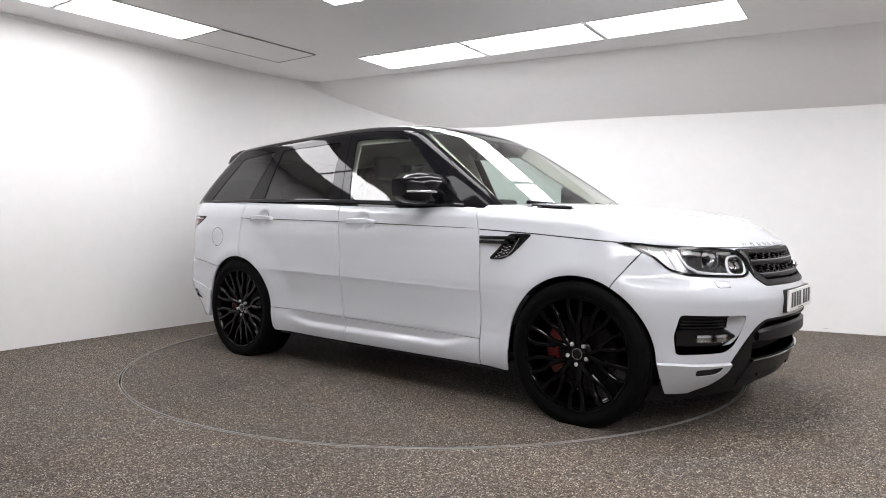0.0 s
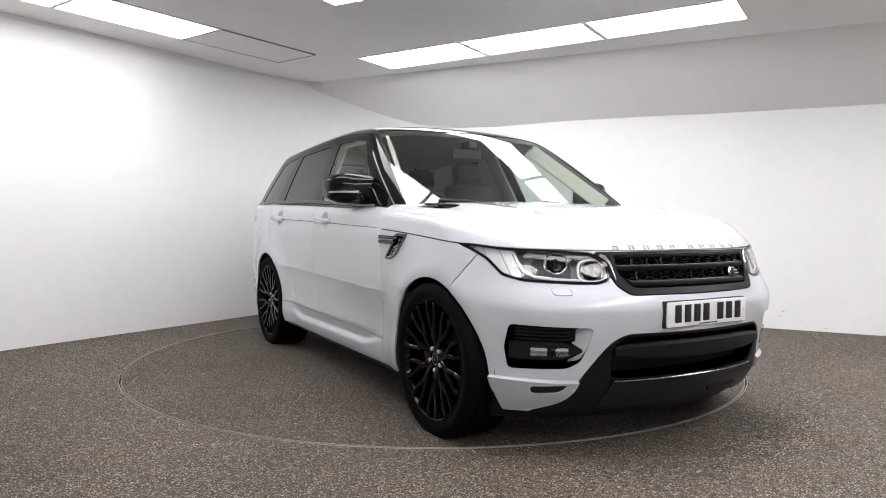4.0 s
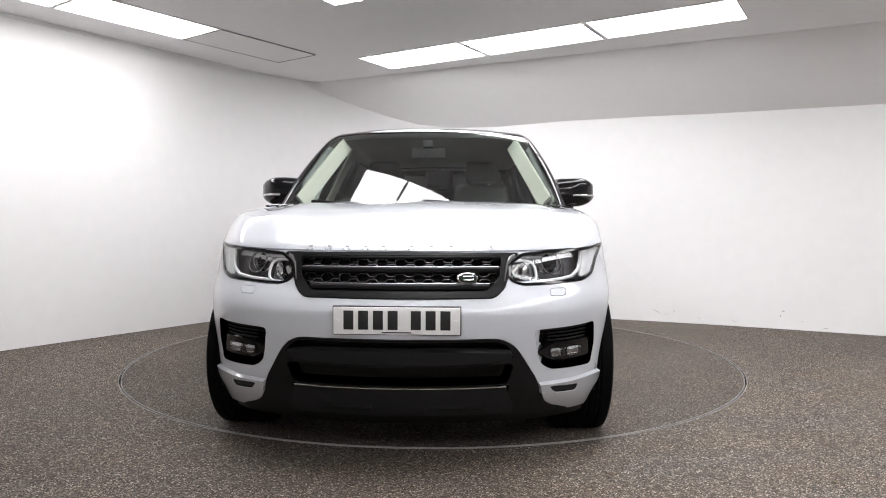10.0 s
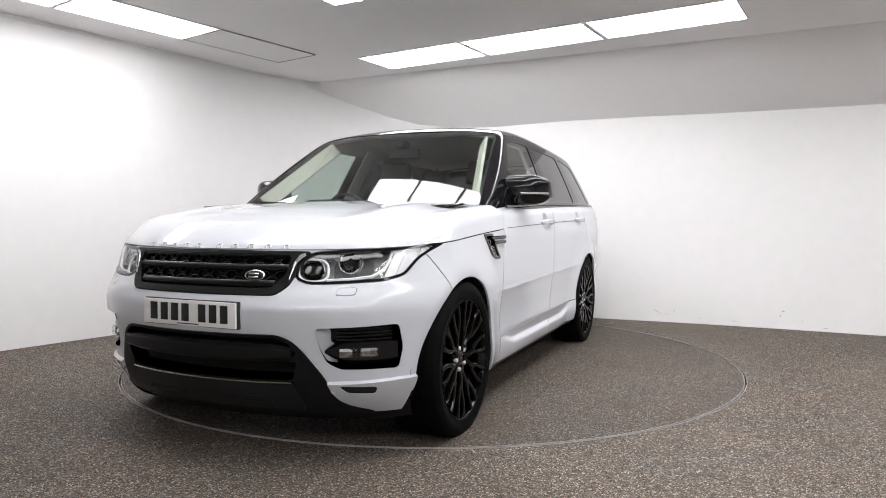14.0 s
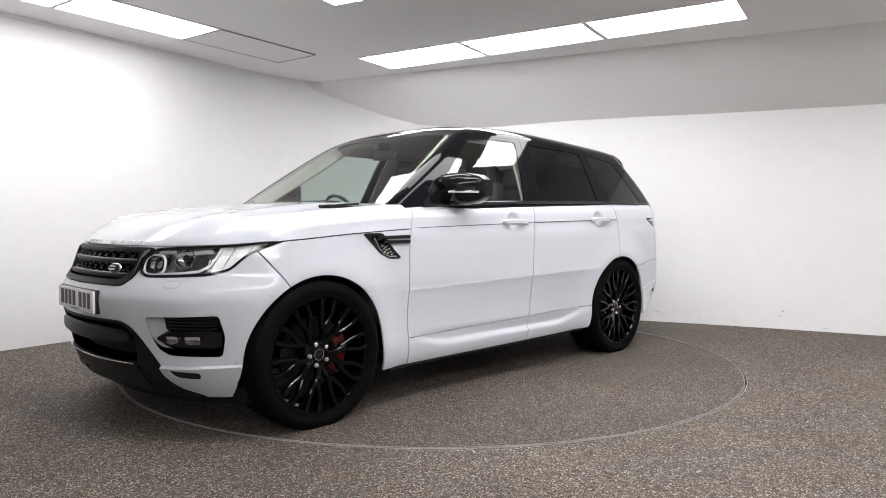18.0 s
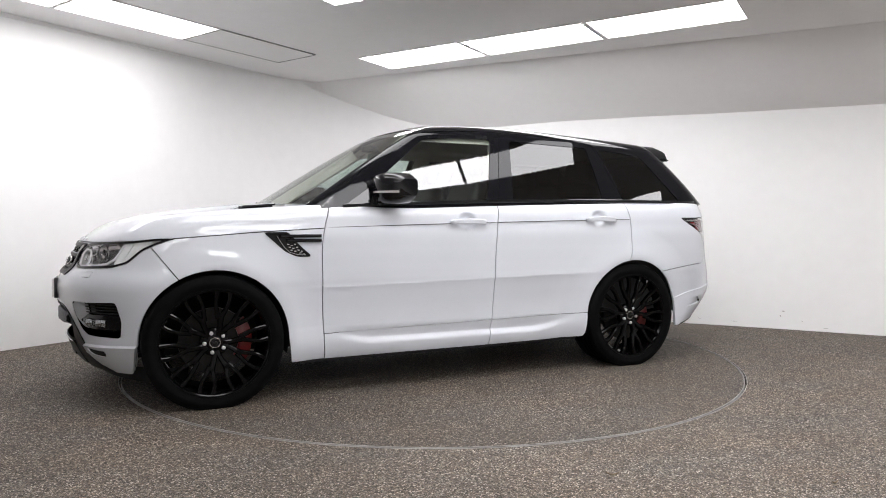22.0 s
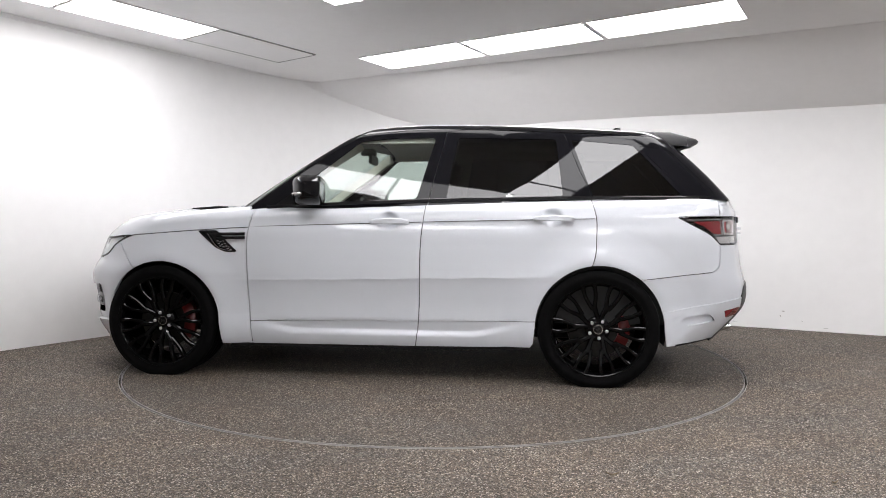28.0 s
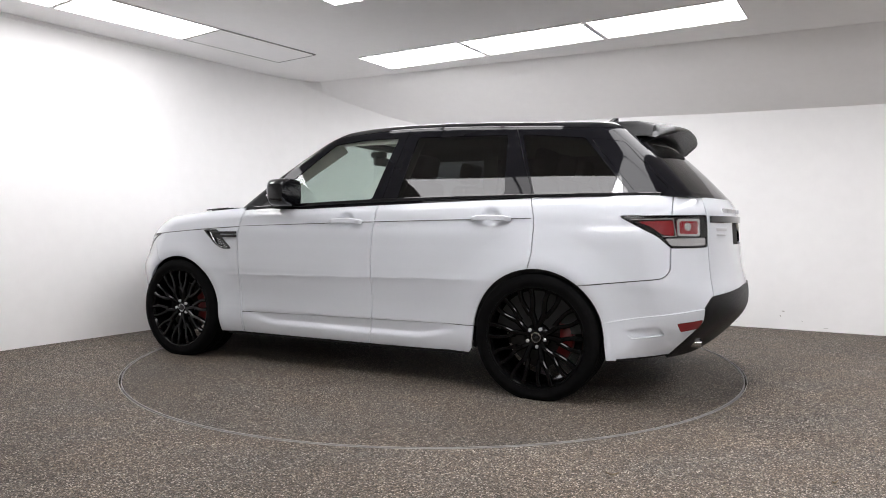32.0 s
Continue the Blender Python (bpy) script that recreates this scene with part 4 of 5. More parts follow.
    # two chrome facets in the inner lamp, a bright strip between the lamps
    for k in (-1, 1):
        pts = [skin_point(side * (0.545 + 0.022 * k + d), z, inset=0.034) for d, z in ((-0.010, 0.822), (0.0, 0.838), (0.010, 0.850))]
        part("fin", sweep(pts, [skin_out(side * 0.5)] * 3, (0.020, 0.026, 0.016), 0.02), BOWL, H)
    # this chrome strip imitates a ceiling panel's reflection in the lens
    pts = [skin_point(side * a, 0.893 + 0.02 * (a - 0.5), inset=0.022) for a in np.linspace(0.50, 0.66, 6)]
    part("reflection_strip", sweep(pts, [skin_out(side * 0.58)] * 6, 0.016, 0.010), BOWL, H, "chrome strip imitating the reflection of a ceiling panel")
    ring = []
    for k in range(25):
        q = 2 * math.pi * k / 24
        ring.append(skin_point(side * (0.705 + 0.050 * math.cos(q)), 0.866 + 0.046 * math.sin(q), inset=0.028))
    part("lamp_ring", sweep(ring, [skin_out(side * 0.62)] * 25, 0.005, 0.008), LINE, H, "thin chrome ring")

# side vents on the wings
vent = keep(BODY, lambda x, y, z: vent_line(x, z))
for side, s in ((1, vent), (-1, vent.mirrored())):
    v = part("side_vent", pocket(s.shifted(0.003), 0.014), BLACK, CAR, "gloss black side vent with silver mesh")
    rim = keep(BODY, lambda x, y, z: vent_line(x, z), lambda x, y, z: -vent_line(x, z) - 0.012)
    part("vent_frame", (rim if side > 0 else rim.mirrored()).shifted(0.004).rimmed(0.014), BLACK, v)
    for z0, x0, x1 in ((0.962, 1.10, 0.862), (0.936, 1.06, 0.862)):
        pts = [(x, side * (side_width(x, z0) + 0.006), z0 + 0.010 * (1.1 - x)) for x in np.linspace(x0, x1, 6)]
        part("vent_blade", sweep(pts, [(0, side, 0)] * 6, 0.018, 0.020), BLACK, v, "gloss black blade")
    for i in range(5):
        for j in range(4):
            x, z = 1.055 - 0.021 * i - 0.016 * j * 0.6, 0.915 - 0.017 * j - 0.006 * (i % 2)
            if vent_line(np.array(x), np.array(z)) < -0.014:
                part("mesh_link", box((0.015, 0.004, 0.007), (x, side * (side_width(x, z) - 0.004), z), 0.001, segments=1), CHROME, v)
    pts = [(x, side * (side_width(x, z) + 0.004), z) for x, z in ((1.12, 0.962), (1.08, 0.90), (1.045, 0.868), (1.0, 0.855), (0.955, 0.853))]
    part("vent_trim", sweep(pts, [(0, side, 0)] * 5, 0.004, 0.004), CHROME, v, "thin silver trim line")

# doors
front_door = keep(FLANK, lambda x, y, z: x - front_gap(z) + GAP, lambda x, y, z: middle_gap(z) - x + GAP)
rear_door = keep(FLANK, lambda x, y, z: x - middle_gap(z) + GAP, lambda x, y, z: rear_gap(z) - x + GAP)
DOORS = {}
for side in (1, -1):
    for name, s, hx in (("front_door", front_door, -0.115), ("rear_door", rear_door, -1.175)):
        upper, lower = keep(s, lambda x, y, z: sill_line(x) - z + GAP * 0.7), keep(s, lambda x, y, z: z - sill_line(x) + GAP * 0.7)
        d = part(name, (upper if side > 0 else upper.mirrored()).rimmed(0.02), PAINT, CAR, "white car door with body-colour handle")
        part("sill_panel", (lower if side > 0 else lower.mirrored()).rimmed(0.02), PAINT, d, "white sculpted sill panel")
        DOORS[(name, side)] = d
        z = 1.055 if name == "front_door" else 1.076
        w = float(side_width(hx - 0.16, z))
        pts = [(hx + u, side * (w + o), z - 0.010 * abs(u / 0.125) ** 3) for u, o in ((-0.128, 0.004), (-0.118, 0.020), (-0.09, 0.029), (0.0, 0.033), (0.085, 0.029), (0.115, 0.022), (0.128, 0.006))]
        part("door_handle", sweep(pts, [(0, side, 0)] * 7, (0.022, 0.03, 0.034, 0.034, 0.032, 0.03, 0.02), 0.020), PAINT, d, "white pull handle")
        # a thin dark strip paints the groove's shade at shoulder height
        x0, x1 = (0.83, -0.322) if name == "front_door" else (-0.338, -1.43)
        pts = [(x, side * (side_width(x, 1.02) - 0.0005), 1.012 + 0.028 * (0.84 - x) * 0.95 + 0.004 * math.sin((0.84 - x) * 1.4)) for x in np.linspace(x0, x1, 12)]
        part("crease_shade", sweep(pts, [(0, side, 0)] * 12, 0.004, 0.003), SATIN, d, "thin dark strip painting the shade of the shoulder groove")
quarter = keep(FLANK, lambda x, y, z: x - rear_gap(z) + GAP, lambda x, y, z: rear_joint(x, y, z) + GAP, less(tail(tail_lamp), 0.003), lambda x, y, z: np.where(x < -1.9, 0.70 - around_tail(x, y), -1.0))
left, right = both_parts("rear_wing", quarter, PAINT, CAR, "white rear flank over the wheel arch")
fuel = keep(FLANK, lambda x, y, z: fuel_line(x, z), lambda x, y, z: -fuel_line(x, z) - 0.004).mirrored()
part("fuel_flap", fuel.shifted(0.0008), GREY, right, "round fuel flap outline")

# rear bumper and tailgate
behind = keep(FLANK, lambda x, y, z: -rear_joint(x, y, z) + GAP, lambda x, y, z: x + 1.6, less(tail(tail_lamp), 0.003), less(tail(rear_cover), 0.002), less(tail(reflector_line), 0.001))
rear_bumper = keep(behind, lambda x, y, z: np.where(z > 0.55, 0.693 - around_tail(x, y) + GAP, -1.0))
ledge = curve((1.30, 0.477), (1.24, 0.490), (1.10, 0.520), (0.95, 0.548), (0.80, 0.570), (0.70, 0.580))
REAR, REAR_RIGHT = both_parts("rear_bumper", keep(rear_bumper, lambda x, y, z: ledge(around_tail(x, y)) - z), PAINT, CAR, "white rear bumper side with a ledge and scoop", 0.015)
rear_low = keep(rear_bumper, lambda x, y, z: z - ledge(around_tail(x, y)) - 0.001, less(tail(scoop_line), 0.0))
for s, owner in ((rear_low, REAR), (rear_low.mirrored(), REAR_RIGHT)):
    part("bumper_corner", s.shifted(0.007).rimmed(0.02), PAINT, owner, "white lower bumper corner with a ledge")
tailgate = keep(FLANK, lambda x, y, z: np.where(x < -1.9, around_tail(x, y) - 0.693 + GAP, 1.0), lambda x, y, z: 0.60 - z, less(tail(rear_cover), 0.002), less(tail(tail_lamp), 0.003), less(tail(plate_line), 0.0))
GATE = part("tailgate", tailgate.both().rimmed(0.015), PAINT, CAR, "white tailgate")
part("plate_recess", pocket(keep(BODY, tail(plate_line)), 0.05).both(), PAINT, GATE, "white recess round the plate")
cover = keep(BODY, lambda x, y, z: 0.29 + 0.25 * ramp(-x, 2.25, 2.56) * 0.5 - z, tail(rear_cover))
part("bumper_cover", cover.shifted(0.006).both().rimmed(0.03), SATIN, CAR, "dark grey plastic lower bumper cover")
ref = keep(BODY, tail(reflector_line))
LAMP_RED = material("red_lamp_plastic", (0.20, 0.008, 0.012), 0.15, coat=1.0)
for side, s in ((1, ref), (-1, ref.mirrored())):
    part("rear_reflector", s.shifted(0.008).rimmed(0.01), LAMP_RED, REAR if side > 0 else REAR_RIGHT, "red bumper reflector")
    ys = [skin_point(side * t, float(hem(skin_point(t, 0.32, True).x)) + 0.001, True, 0.006) for t in np.linspace(1.20, 0.88, 6)]
    part("bumper_hem", sweep(ys, [skin_out(side * t, True) for t in np.linspace(1.20, 0.88, 6)], 0.016, 0.03), SATIN, REAR if side > 0 else REAR_RIGHT, "black lower edge strip")
scoop = keep(BODY, tail(scoop_line))
for s, owner in ((scoop, REAR), (scoop.mirrored(), REAR_RIGHT)):
    part("bumper_scoop", pocket(s.shifted(0.007), 0.014), PAINT, owner, "recessed white scoop")
for side in (1, -1):
    pts = [skin_point(side * t, 1.070, True, -0.006) for t in np.linspace(0.0, 0.66, 8)]
    part("gate_trim", sweep(pts, [skin_out(side * t, True) for t in np.linspace(0.0, 0.66, 8)], 0.040, 0.014), BLACK, GATE, "gloss black trim bar")
    for k in range(5):
        plaque("gate_mark", side * (0.10 + 0.085 * k), 1.122, 0.046, 0.024, LETTER, GATE, "silver raised mark", rear=True)
for z, w, h in ((1.012, 0.12, 0.018), (0.98, 0.09, 0.012)):
    plaque("gate_badge", 0.55, z, w, h, LETTER, GATE, "small silver badge", rear=True)
number_plate(True)

# tail lamps
LAMP_CLEAR = material("clear_lamp_plastic", (0.62, 0.60, 0.60), 0.12, coat=1.0, metal=0.6)
red_line = outline([(1.115, 1.056), (0.925, 1.063), (0.922, 0.978), (0.985, 0.984), (1.045, 1.030)], 0.006)
pod_line = outline([(0.905, 1.072), (0.742, 1.073), (0.752, 0.975), (0.905, 0.976)], 0.014)
clear_line = outline([(0.972, 0.962), (0.699, 0.966), (0.702, 0.925), (0.938, 0.921)], 0.006)
lampsheet = keep(BODY, tail(tail_lamp))
for side in (1, -1):
    def flip(s):
        return s if side > 0 else s.mirrored()
    T = part("tail_lamp", flip(pocket(lampsheet, 0.03)), BLACK, CAR, "red and clear tail lamp wrapping the corner")
    part("lens", flip(lampsheet.shifted(-0.001)), LENS, T, "clear lens")
    part("red_segment", flip(keep(BODY, tail(red_line)).shifted(-0.012).rimmed(0.01)), LAMP_RED, T, "red wedge segment")
    part("red_segment", flip(keep(BODY, tail(pod_line)).shifted(-0.014).rimmed(0.01)), LAMP_RED, T, "square red segment")
    part("clear_segment", flip(keep(BODY, tail(clear_line)).shifted(-0.010).rimmed(0.01)), LAMP_CLEAR, T, "clear strip segment")
    part("clear_segment", flip(keep(BODY, tail(pod_line), lambda x, y, z: -np.where(x < -1.6, pod_line(around_tail(x, y), z), -9) - 0.012).shifted(-0.009).rimmed(0.006)), LAMP_CLEAR, T, "clear square ring")
    plaque("bulb_cover", side * 0.84, 1.025, 0.05, 0.05, LAMP_CLEAR, T, "clear round bulb cover", lift=-0.012, rear=True, oval=True, thick=0.012)
    pts = [skin_point(side * t, z, True, 0.011) for t, z in ((1.135, 1.066), (0.925, 1.071), (0.912, 0.974), (0.985, 0.974))]
    part("light_guide", sweep(pts, [skin_out(side, True)] * 4, 0.007, 0.006), LAMP_CLEAR, T)

# exhaust ends
for side in (1, -1):
    bm = lathe([(0.036, 0.0), (0.042, 0.0), (0.043, 0.02), (0.042, 0.08), (0.036, 0.08)], 28, closed=True)
    ob = part("exhaust_tip", bm, CHROME, CAR, "chrome exhaust tip")
    ob.matrix_basis = pose(-2.265, side * 0.62, 0.362, 0, 0, 90 + side * 8)
    ob.scale = (1.5, 1, 0.8)


# ---- the cabin ----
fw_line = outline([(0.655, 1.158), (0.12, 1.598), (-0.10, 1.618), (-0.395, 1.622), (-0.285, 1.196)], 0.03)
rw_line = outline([(-0.545, 1.617), (-1.195, 1.598), (-1.235, 1.217), (-0.480, 1.200)], 0.018)
qw_line = outline([(-1.292, 1.596), (-1.69, 1.556), (-1.985, 1.214), (-1.425, 1.213)], 0.016)
dw_line = outline([(-1.725, 1.552), (-1.92, 1.520), (-2.185, 1.240), (-2.165, 1.216), (-2.02, 1.214)], 0.02)
screen_line = outline([(-0.3, 1.685), (0.50, 1.682), (0.662, 1.663), (0.704, 1.612), (0.832, 1.20), (0.846, 1.13), (-0.3, 1.05)], 0.02)
back_line = outline([(-0.3, 1.55), (0.56, 1.52), (0.64, 1.46), (0.745, 1.24), (0.72, 1.215), (-0.3, 1.215)], 0.03)
CREAM = material("cream_lining", (0.62, 0.60, 0.53), 0.85, grain=(80.0, 0.05), bump=(400.0, 0.0004))
LEATHER = material("black_leather", (0.009, 0.009, 0.0095), 0.45, grain=(30.0, 0.12), bump=(260.0, 0.0006))
DASH = material("dark_dash_plastic", (0.013, 0.014, 0.0145), 0.55, bump=(500.0, 0.0004), grain=(40.0, 0.1))


def screen_side(f):
    return lambda x, y, z: np.where(x + 1.5 * (z - 1.17) + 0.24 * y * y > 0.93, f(np.abs(y), z), 9.0)


def back_side(f):
    return lambda x, y, z: np.where(x - 0.85 * (z - 1.20) - 0.22 * y * y < -2.30, f(np.abs(y), z), 9.0)


def flank_side(f):
    return lambda x, y, z: np.where((np.abs(y) > 0.5), f(x, z), 9.0)


HOUSE = keep(CABIN, lambda x, y, z: (belt(x) - 0.045 + 0.047 * ramp(-x, 1.75, 2.0)) - z, lambda x, y, z: np.where(x > 0.85, 1.10 - z, -1.0))
FRAME = keep(HOUSE, less(flank_side(fw_line), 0.0), less(flank_side(rw_line), 0.0), less(flank_side(qw_line), 0.0), less(flank_side(dw_line), 0.002), less(screen_side(screen_line), 0.0), less(back_side(back_line), 0.0))


def rail(x, y, z):
    """Above nought over the edge of the roof."""
    return z - (roof_profile(x) - 0.06 * y * y - 0.06 * y ** 4 - 0.030)


ROOF = part("roof", keep(FRAME, lambda x, y, z: -rail(x, y, z) + 0.0015, lambda x, y, z: x - 0.29).both().rimmed(0.02), BLACK, CAR, "gloss black roof panel")
frame_low = keep(FRAME, lambda x, y, z: np.where(x < 0.29, rail(x, y, z) + 0.0015, -1.0))
pillar_gap = curve((1.1, -0.352), (1.19, -0.366), (1.64, -0.462), (1.75, -0.48))
c_gap = curve((1.1, -1.36), (1.20, -1.412), (1.4, -1.338), (1.6, -1.262), (1.7, -1.22))
front_frame = keep(frame_low, lambda x, y, z: pillar_gap(z) - x + 0.002)
rear_frame = keep(frame_low, lambda x, y, z: x - pillar_gap(z) + 0.002, lambda x, y, z: c_gap(z) - x + 0.002)
quarter_frame = keep(frame_low, lambda x, y, z: x - c_gap(z) + 0.002)
for side in (1, -1):
    def flip(s):
        return s if side > 0 else s.mirrored()
    part("windscreen_pillar", flip(keep(front_frame, lambda x, y, z: (0.605 - 1.19 * (z - 1.158)) - x)).rimmed(0.012), PILLAR, CAR, "gloss black windscreen pillar")
    part("window_frame", flip(keep(front_frame, lambda x, y, z: x - (0.605 - 1.19 * (z - 1.158)) + 0.002)).rimmed(0.012), PILLAR, DOORS[("front_door", side)], "gloss black window frame")
    part("window_frame", flip(rear_frame).rimmed(0.012), PILLAR, DOORS[("rear_door", side)], "gloss black window frame")
    part("rear_pillar", flip(quarter_frame).rimmed(0.012), PILLAR, CAR, "gloss black rear pillar")
    part("window", flip(keep(HOUSE, more(flank_side(fw_line), 0.0)).shifted(-0.004)), PANE, DOORS[("front_door", side)], "clear green-tinted side window").visible_shadow = False
    part("window", flip(keep(HOUSE, more(flank_side(rw_line), 0.0)).shifted(-0.004)), PRIVACY, DOORS[("rear_door", side)], "dark privacy window")
    part("quarter_window", flip(keep(HOUSE, more(flank_side(qw_line), 0.0)).shifted(-0.003)), PRIVACY, CAR, "dark privacy quarter window")
    part("pillar_glass", flip(keep(HOUSE, more(flank_side(dw_line), 0.0)).shifted(-0.001).rimmed(0.006)), PILLAR, CAR, "gloss black rear pillar cover")
    # rubber and bright edges along the waist
    pts = [(x, side * (float(side_width(x, float(belt(x)))) - 0.006), float(belt(x)) + 0.006) for x in np.linspace(0.72, -1.86, 28)]
    bends = np.linspace(1.20, 0.70, 12)
    pts += [tuple(skin_point(side * a, 1.2005 - 0.002 * (1.2 - a), True, 0.006) + Vector((0, 0, 0.006))) for a in bends]
    part("waist_seal", sweep(pts, [(0, side, 0)] * 28 + [skin_out(side * a, True) for a in bends], 0.022, 0.012), BLACK, CAR, "black seal along the waistline")
    # cream lining of the pillar inside the screen
    pts = [(0.80 - 1.48 * (z - 1.17), side * (0.765 - 0.40 * (z - 1.17)), z) for z in np.linspace(1.17, 1.60, 7)]
    part("pillar_lining", sweep(pts, [(0.6, -0.75 * side, 0.3)] * 7, 0.10, 0.02), CREAM, CAR, "pale cream pillar lining")
    pts = [(-0.40 - 0.20 * (z - 1.2), side * (0.855 - 0.46 * (z - 1.17)), z) for z in np.linspace(1.15, 1.62, 6)]
    part("pillar_lining", sweep(pts, [(0, -side, 0.2)] * 6, 0.13, 0.02), CREAM, CAR, "pale cream pillar lining")
SCREEN = part("windscreen", keep(HOUSE, more(screen_side(screen_line), 0.0)).shifted(-0.003).both(), PANE, CAR, "clear raked windscreen")
SCREEN.visible_shadow = False
part("screen_band", keep(HOUSE, screen_side(screen_line), lambda x, y, z: 1.642 - z).shifted(-0.007).both(), SATIN, SCREEN, "black printed band")
edge_band = keep(HOUSE, screen_side(screen_line), lambda x, y, z: -(screen_side(screen_line)(x, y, z)) - 0.014)
part("screen_band", edge_band.shifted(-0.007).both(), SATIN, SCREEN, "black printed band")
part("rear_window", keep(HOUSE, more(back_side(back_line), 0.0)).shifted(-0.003).both(), PRIVACY, CAR, "dark raked rear window")
lining = keep(HOUSE, lambda x, y, z: 1.60 - z, lambda x, y, z: x - 0.16).shifted(-0.035).both()
part("headlining", Sheet(lining.v, -lining.n, [f[::-1] for f in lining.faces]), CREAM, CAR, "pale cream headlining")

# roof glass, fin and spoiler
glass = keep(CABIN, lambda x, y, z: np.maximum(np.maximum(np.abs(y) - 0.46, x - 0.02), -1.35 - x) + (1.6 - z > 0) * 9.0)
part("roof_glass", glass.shifted(0.003).both().rimmed(0.004), BLACK, ROOF, "gloss black glass roof panel")
fin = loft([[(-1.715 + (a + 0.085) * (1 - 0.80 * k), b * (1 - 0.7 * k), 1.688 + 0.082 * k) for a, b in ((0.095, 0), (0.03, 0.017), (-0.06, 0.019), (-0.085, 0), (-0.06, -0.019), (0.03, -0.017))] for k in (0.0, 0.25, 0.5, 0.75, 0.93, 1.0)])
part("roof_fin", fin, BLACK, ROOF, "small black aerial fin")
sections = []
under = []
for y in np.linspace(-0.655, 0.655, 53):
    e = abs(y) / 0.655
    soft = float(ramp(np.array(e), 0.66, 1.0))
    end = math.sqrt(max(0.02, 1 - (max(0.0, e - 0.90) / 0.10) ** 2))
    drop = 0.020 * e ** 2 + 0.026 * soft
    tip = -2.205 + 0.050 * e ** 2 + 0.075 * soft
    z1 = float(roof_profile(-1.93)) - 0.06 * y * y - 0.06 * y ** 4
    mid = z1 - 0.050 - drop
    sections.append([(x, y, mid + (z - mid) * end) for x, z in ((-1.82, z1 + 0.008), (-1.96, z1 + 0.005), (-2.06, z1 - 0.006 - drop * 0.5), (tip + 0.040, z1 - 0.024 - drop), (tip + 0.012, z1 - 0.033 - drop), (tip, z1 - 0.047 - drop), (tip + 0.006, z1 - 0.062 - drop), (tip + 0.03, z1 - 0.066 - drop))])
    under.append([(x, y, mid + (z - mid) * end) for x, z in ((tip + 0.03, z1 - 0.066 - drop), (tip + 0.08, z1 - 0.085 - drop), (-2.02, z1 - 0.095 - drop * 0.5), (-1.90, z1 - 0.075))])
SPOILER = part("roof_spoiler", loft(sections, closed=False), SATIN, CAR, "black roof spoiler with a blunt tip")
part("spoiler_underside", loft(under, closed=False), SATIN, SPOILER, "satin black underside")

# mirrors
def cx_of(u):
    return 0.425 - 0.035 * u


for side in (1, -1):
    secs, strip = [], []
    for u in np.linspace(0, 1, 11):
        y = 0.875 + 0.248 * u
        bulge = math.sin(math.pi * min(max(u * 0.86 + 0.14, 0), 1)) ** 0.4
        h = 0.100 * (0.80 + 0.20 * bulge) * (1 - 0.34 * (max(0, u - 0.55) / 0.45) ** 2.2)
        front = 0.122 * (0.78 + 0.22 * bulge) * (1 - 0.62 * (max(0, u - 0.45) / 0.55) ** 2)
        strip.append((cx_of(u) + front + 0.002, side * y, 1.228))
        cz, cx = 1.252 + 0.004 * u, cx_of(u)
        loop = []
        for k in range(20):
            q = 2 * math.pi * k / 20
            c, s = math.cos(q), math.sin(q)
            c, s = math.copysign(abs(c) ** (0.54 if c > 0 else 0.22), c), math.copysign(abs(s) ** 0.54, s)
            loop.append((cx + (front if c > 0 else 0.085) * c, side * y, cz + h * s * (1.0 if s < 0 else 0.95)))
        secs.append(loop)
    M = part("door_mirror", loft(secs), BLACK, DOORS[("front_door", side)], "gloss black door mirror")
    part("mirror_foot", box((0.11, 0.15, 0.032), (0.46, side * 0.925, 1.170), 0.012), BLACK, M)
    part("indicator", sweep(strip[4:], [(1, side * 0.12 * k, 0) for k in range(len(strip) - 4)], 0.013, 0.010), LAMP_CLEAR, M, "clear indicator strip")
    part("mirror_glass", box((0.004, 0.155, 0.13), (0.352, side * 0.992, 1.252), 0.0018), CHROME, M, "mirror glass")
    part("mirror_base", loft([[(0.70, side * 0.893, 1.145), (0.47, side * 0.912, 1.16), (0.49, side * 0.868, 1.29)], [(0.70, side * 0.905, 1.145), (0.47, side * 0.926, 1.16), (0.49, side * 0.880, 1.29)]]), BLACK, M)

# wipers
for y0, y1 in ((0.62, 0.02), (-0.05, -0.66)):
    pts = []
    for u in np.linspace(0, 1, 7):
        y = y0 + (y1 - y0) * u
        z = 1.140 + 0.030 * u
        pts.append((1.075 - 0.24 * y * y - 1.5 * (z - 1.17), y, z))
    part("wiper", sweep(pts, [(0.5, 0, 0.8)] * 7, 0.014, 0.018), SATIN, CAR, "black wiper blade")

# inside
dash = [[(0.98 - 0.30 * abs(y) ** 2, y, 1.10), (0.72, y, 1.155 + 0.02 * (1 - abs(y))), (0.52, y, 1.135), (0.42, y, 1.06), (0.40, y, 0.90), (0.62, y, 0.62), (0.95, y, 0.70)] for y in np.linspace(-0.78, 0.78, 13)]
part("dashboard", loft(dash), DASH, CAR, "dark soft dashboard")
wheel_ring = lathe([(0.172, 0.0), (0.181, 0.012), (0.192, 0.012), (0.198, 0.0), (0.192, -0.012), (0.181, -0.012)], 40, closed=True)
SW = part("steering_wheel", wheel_ring, LEATHER, CAR, "black leather steering wheel")
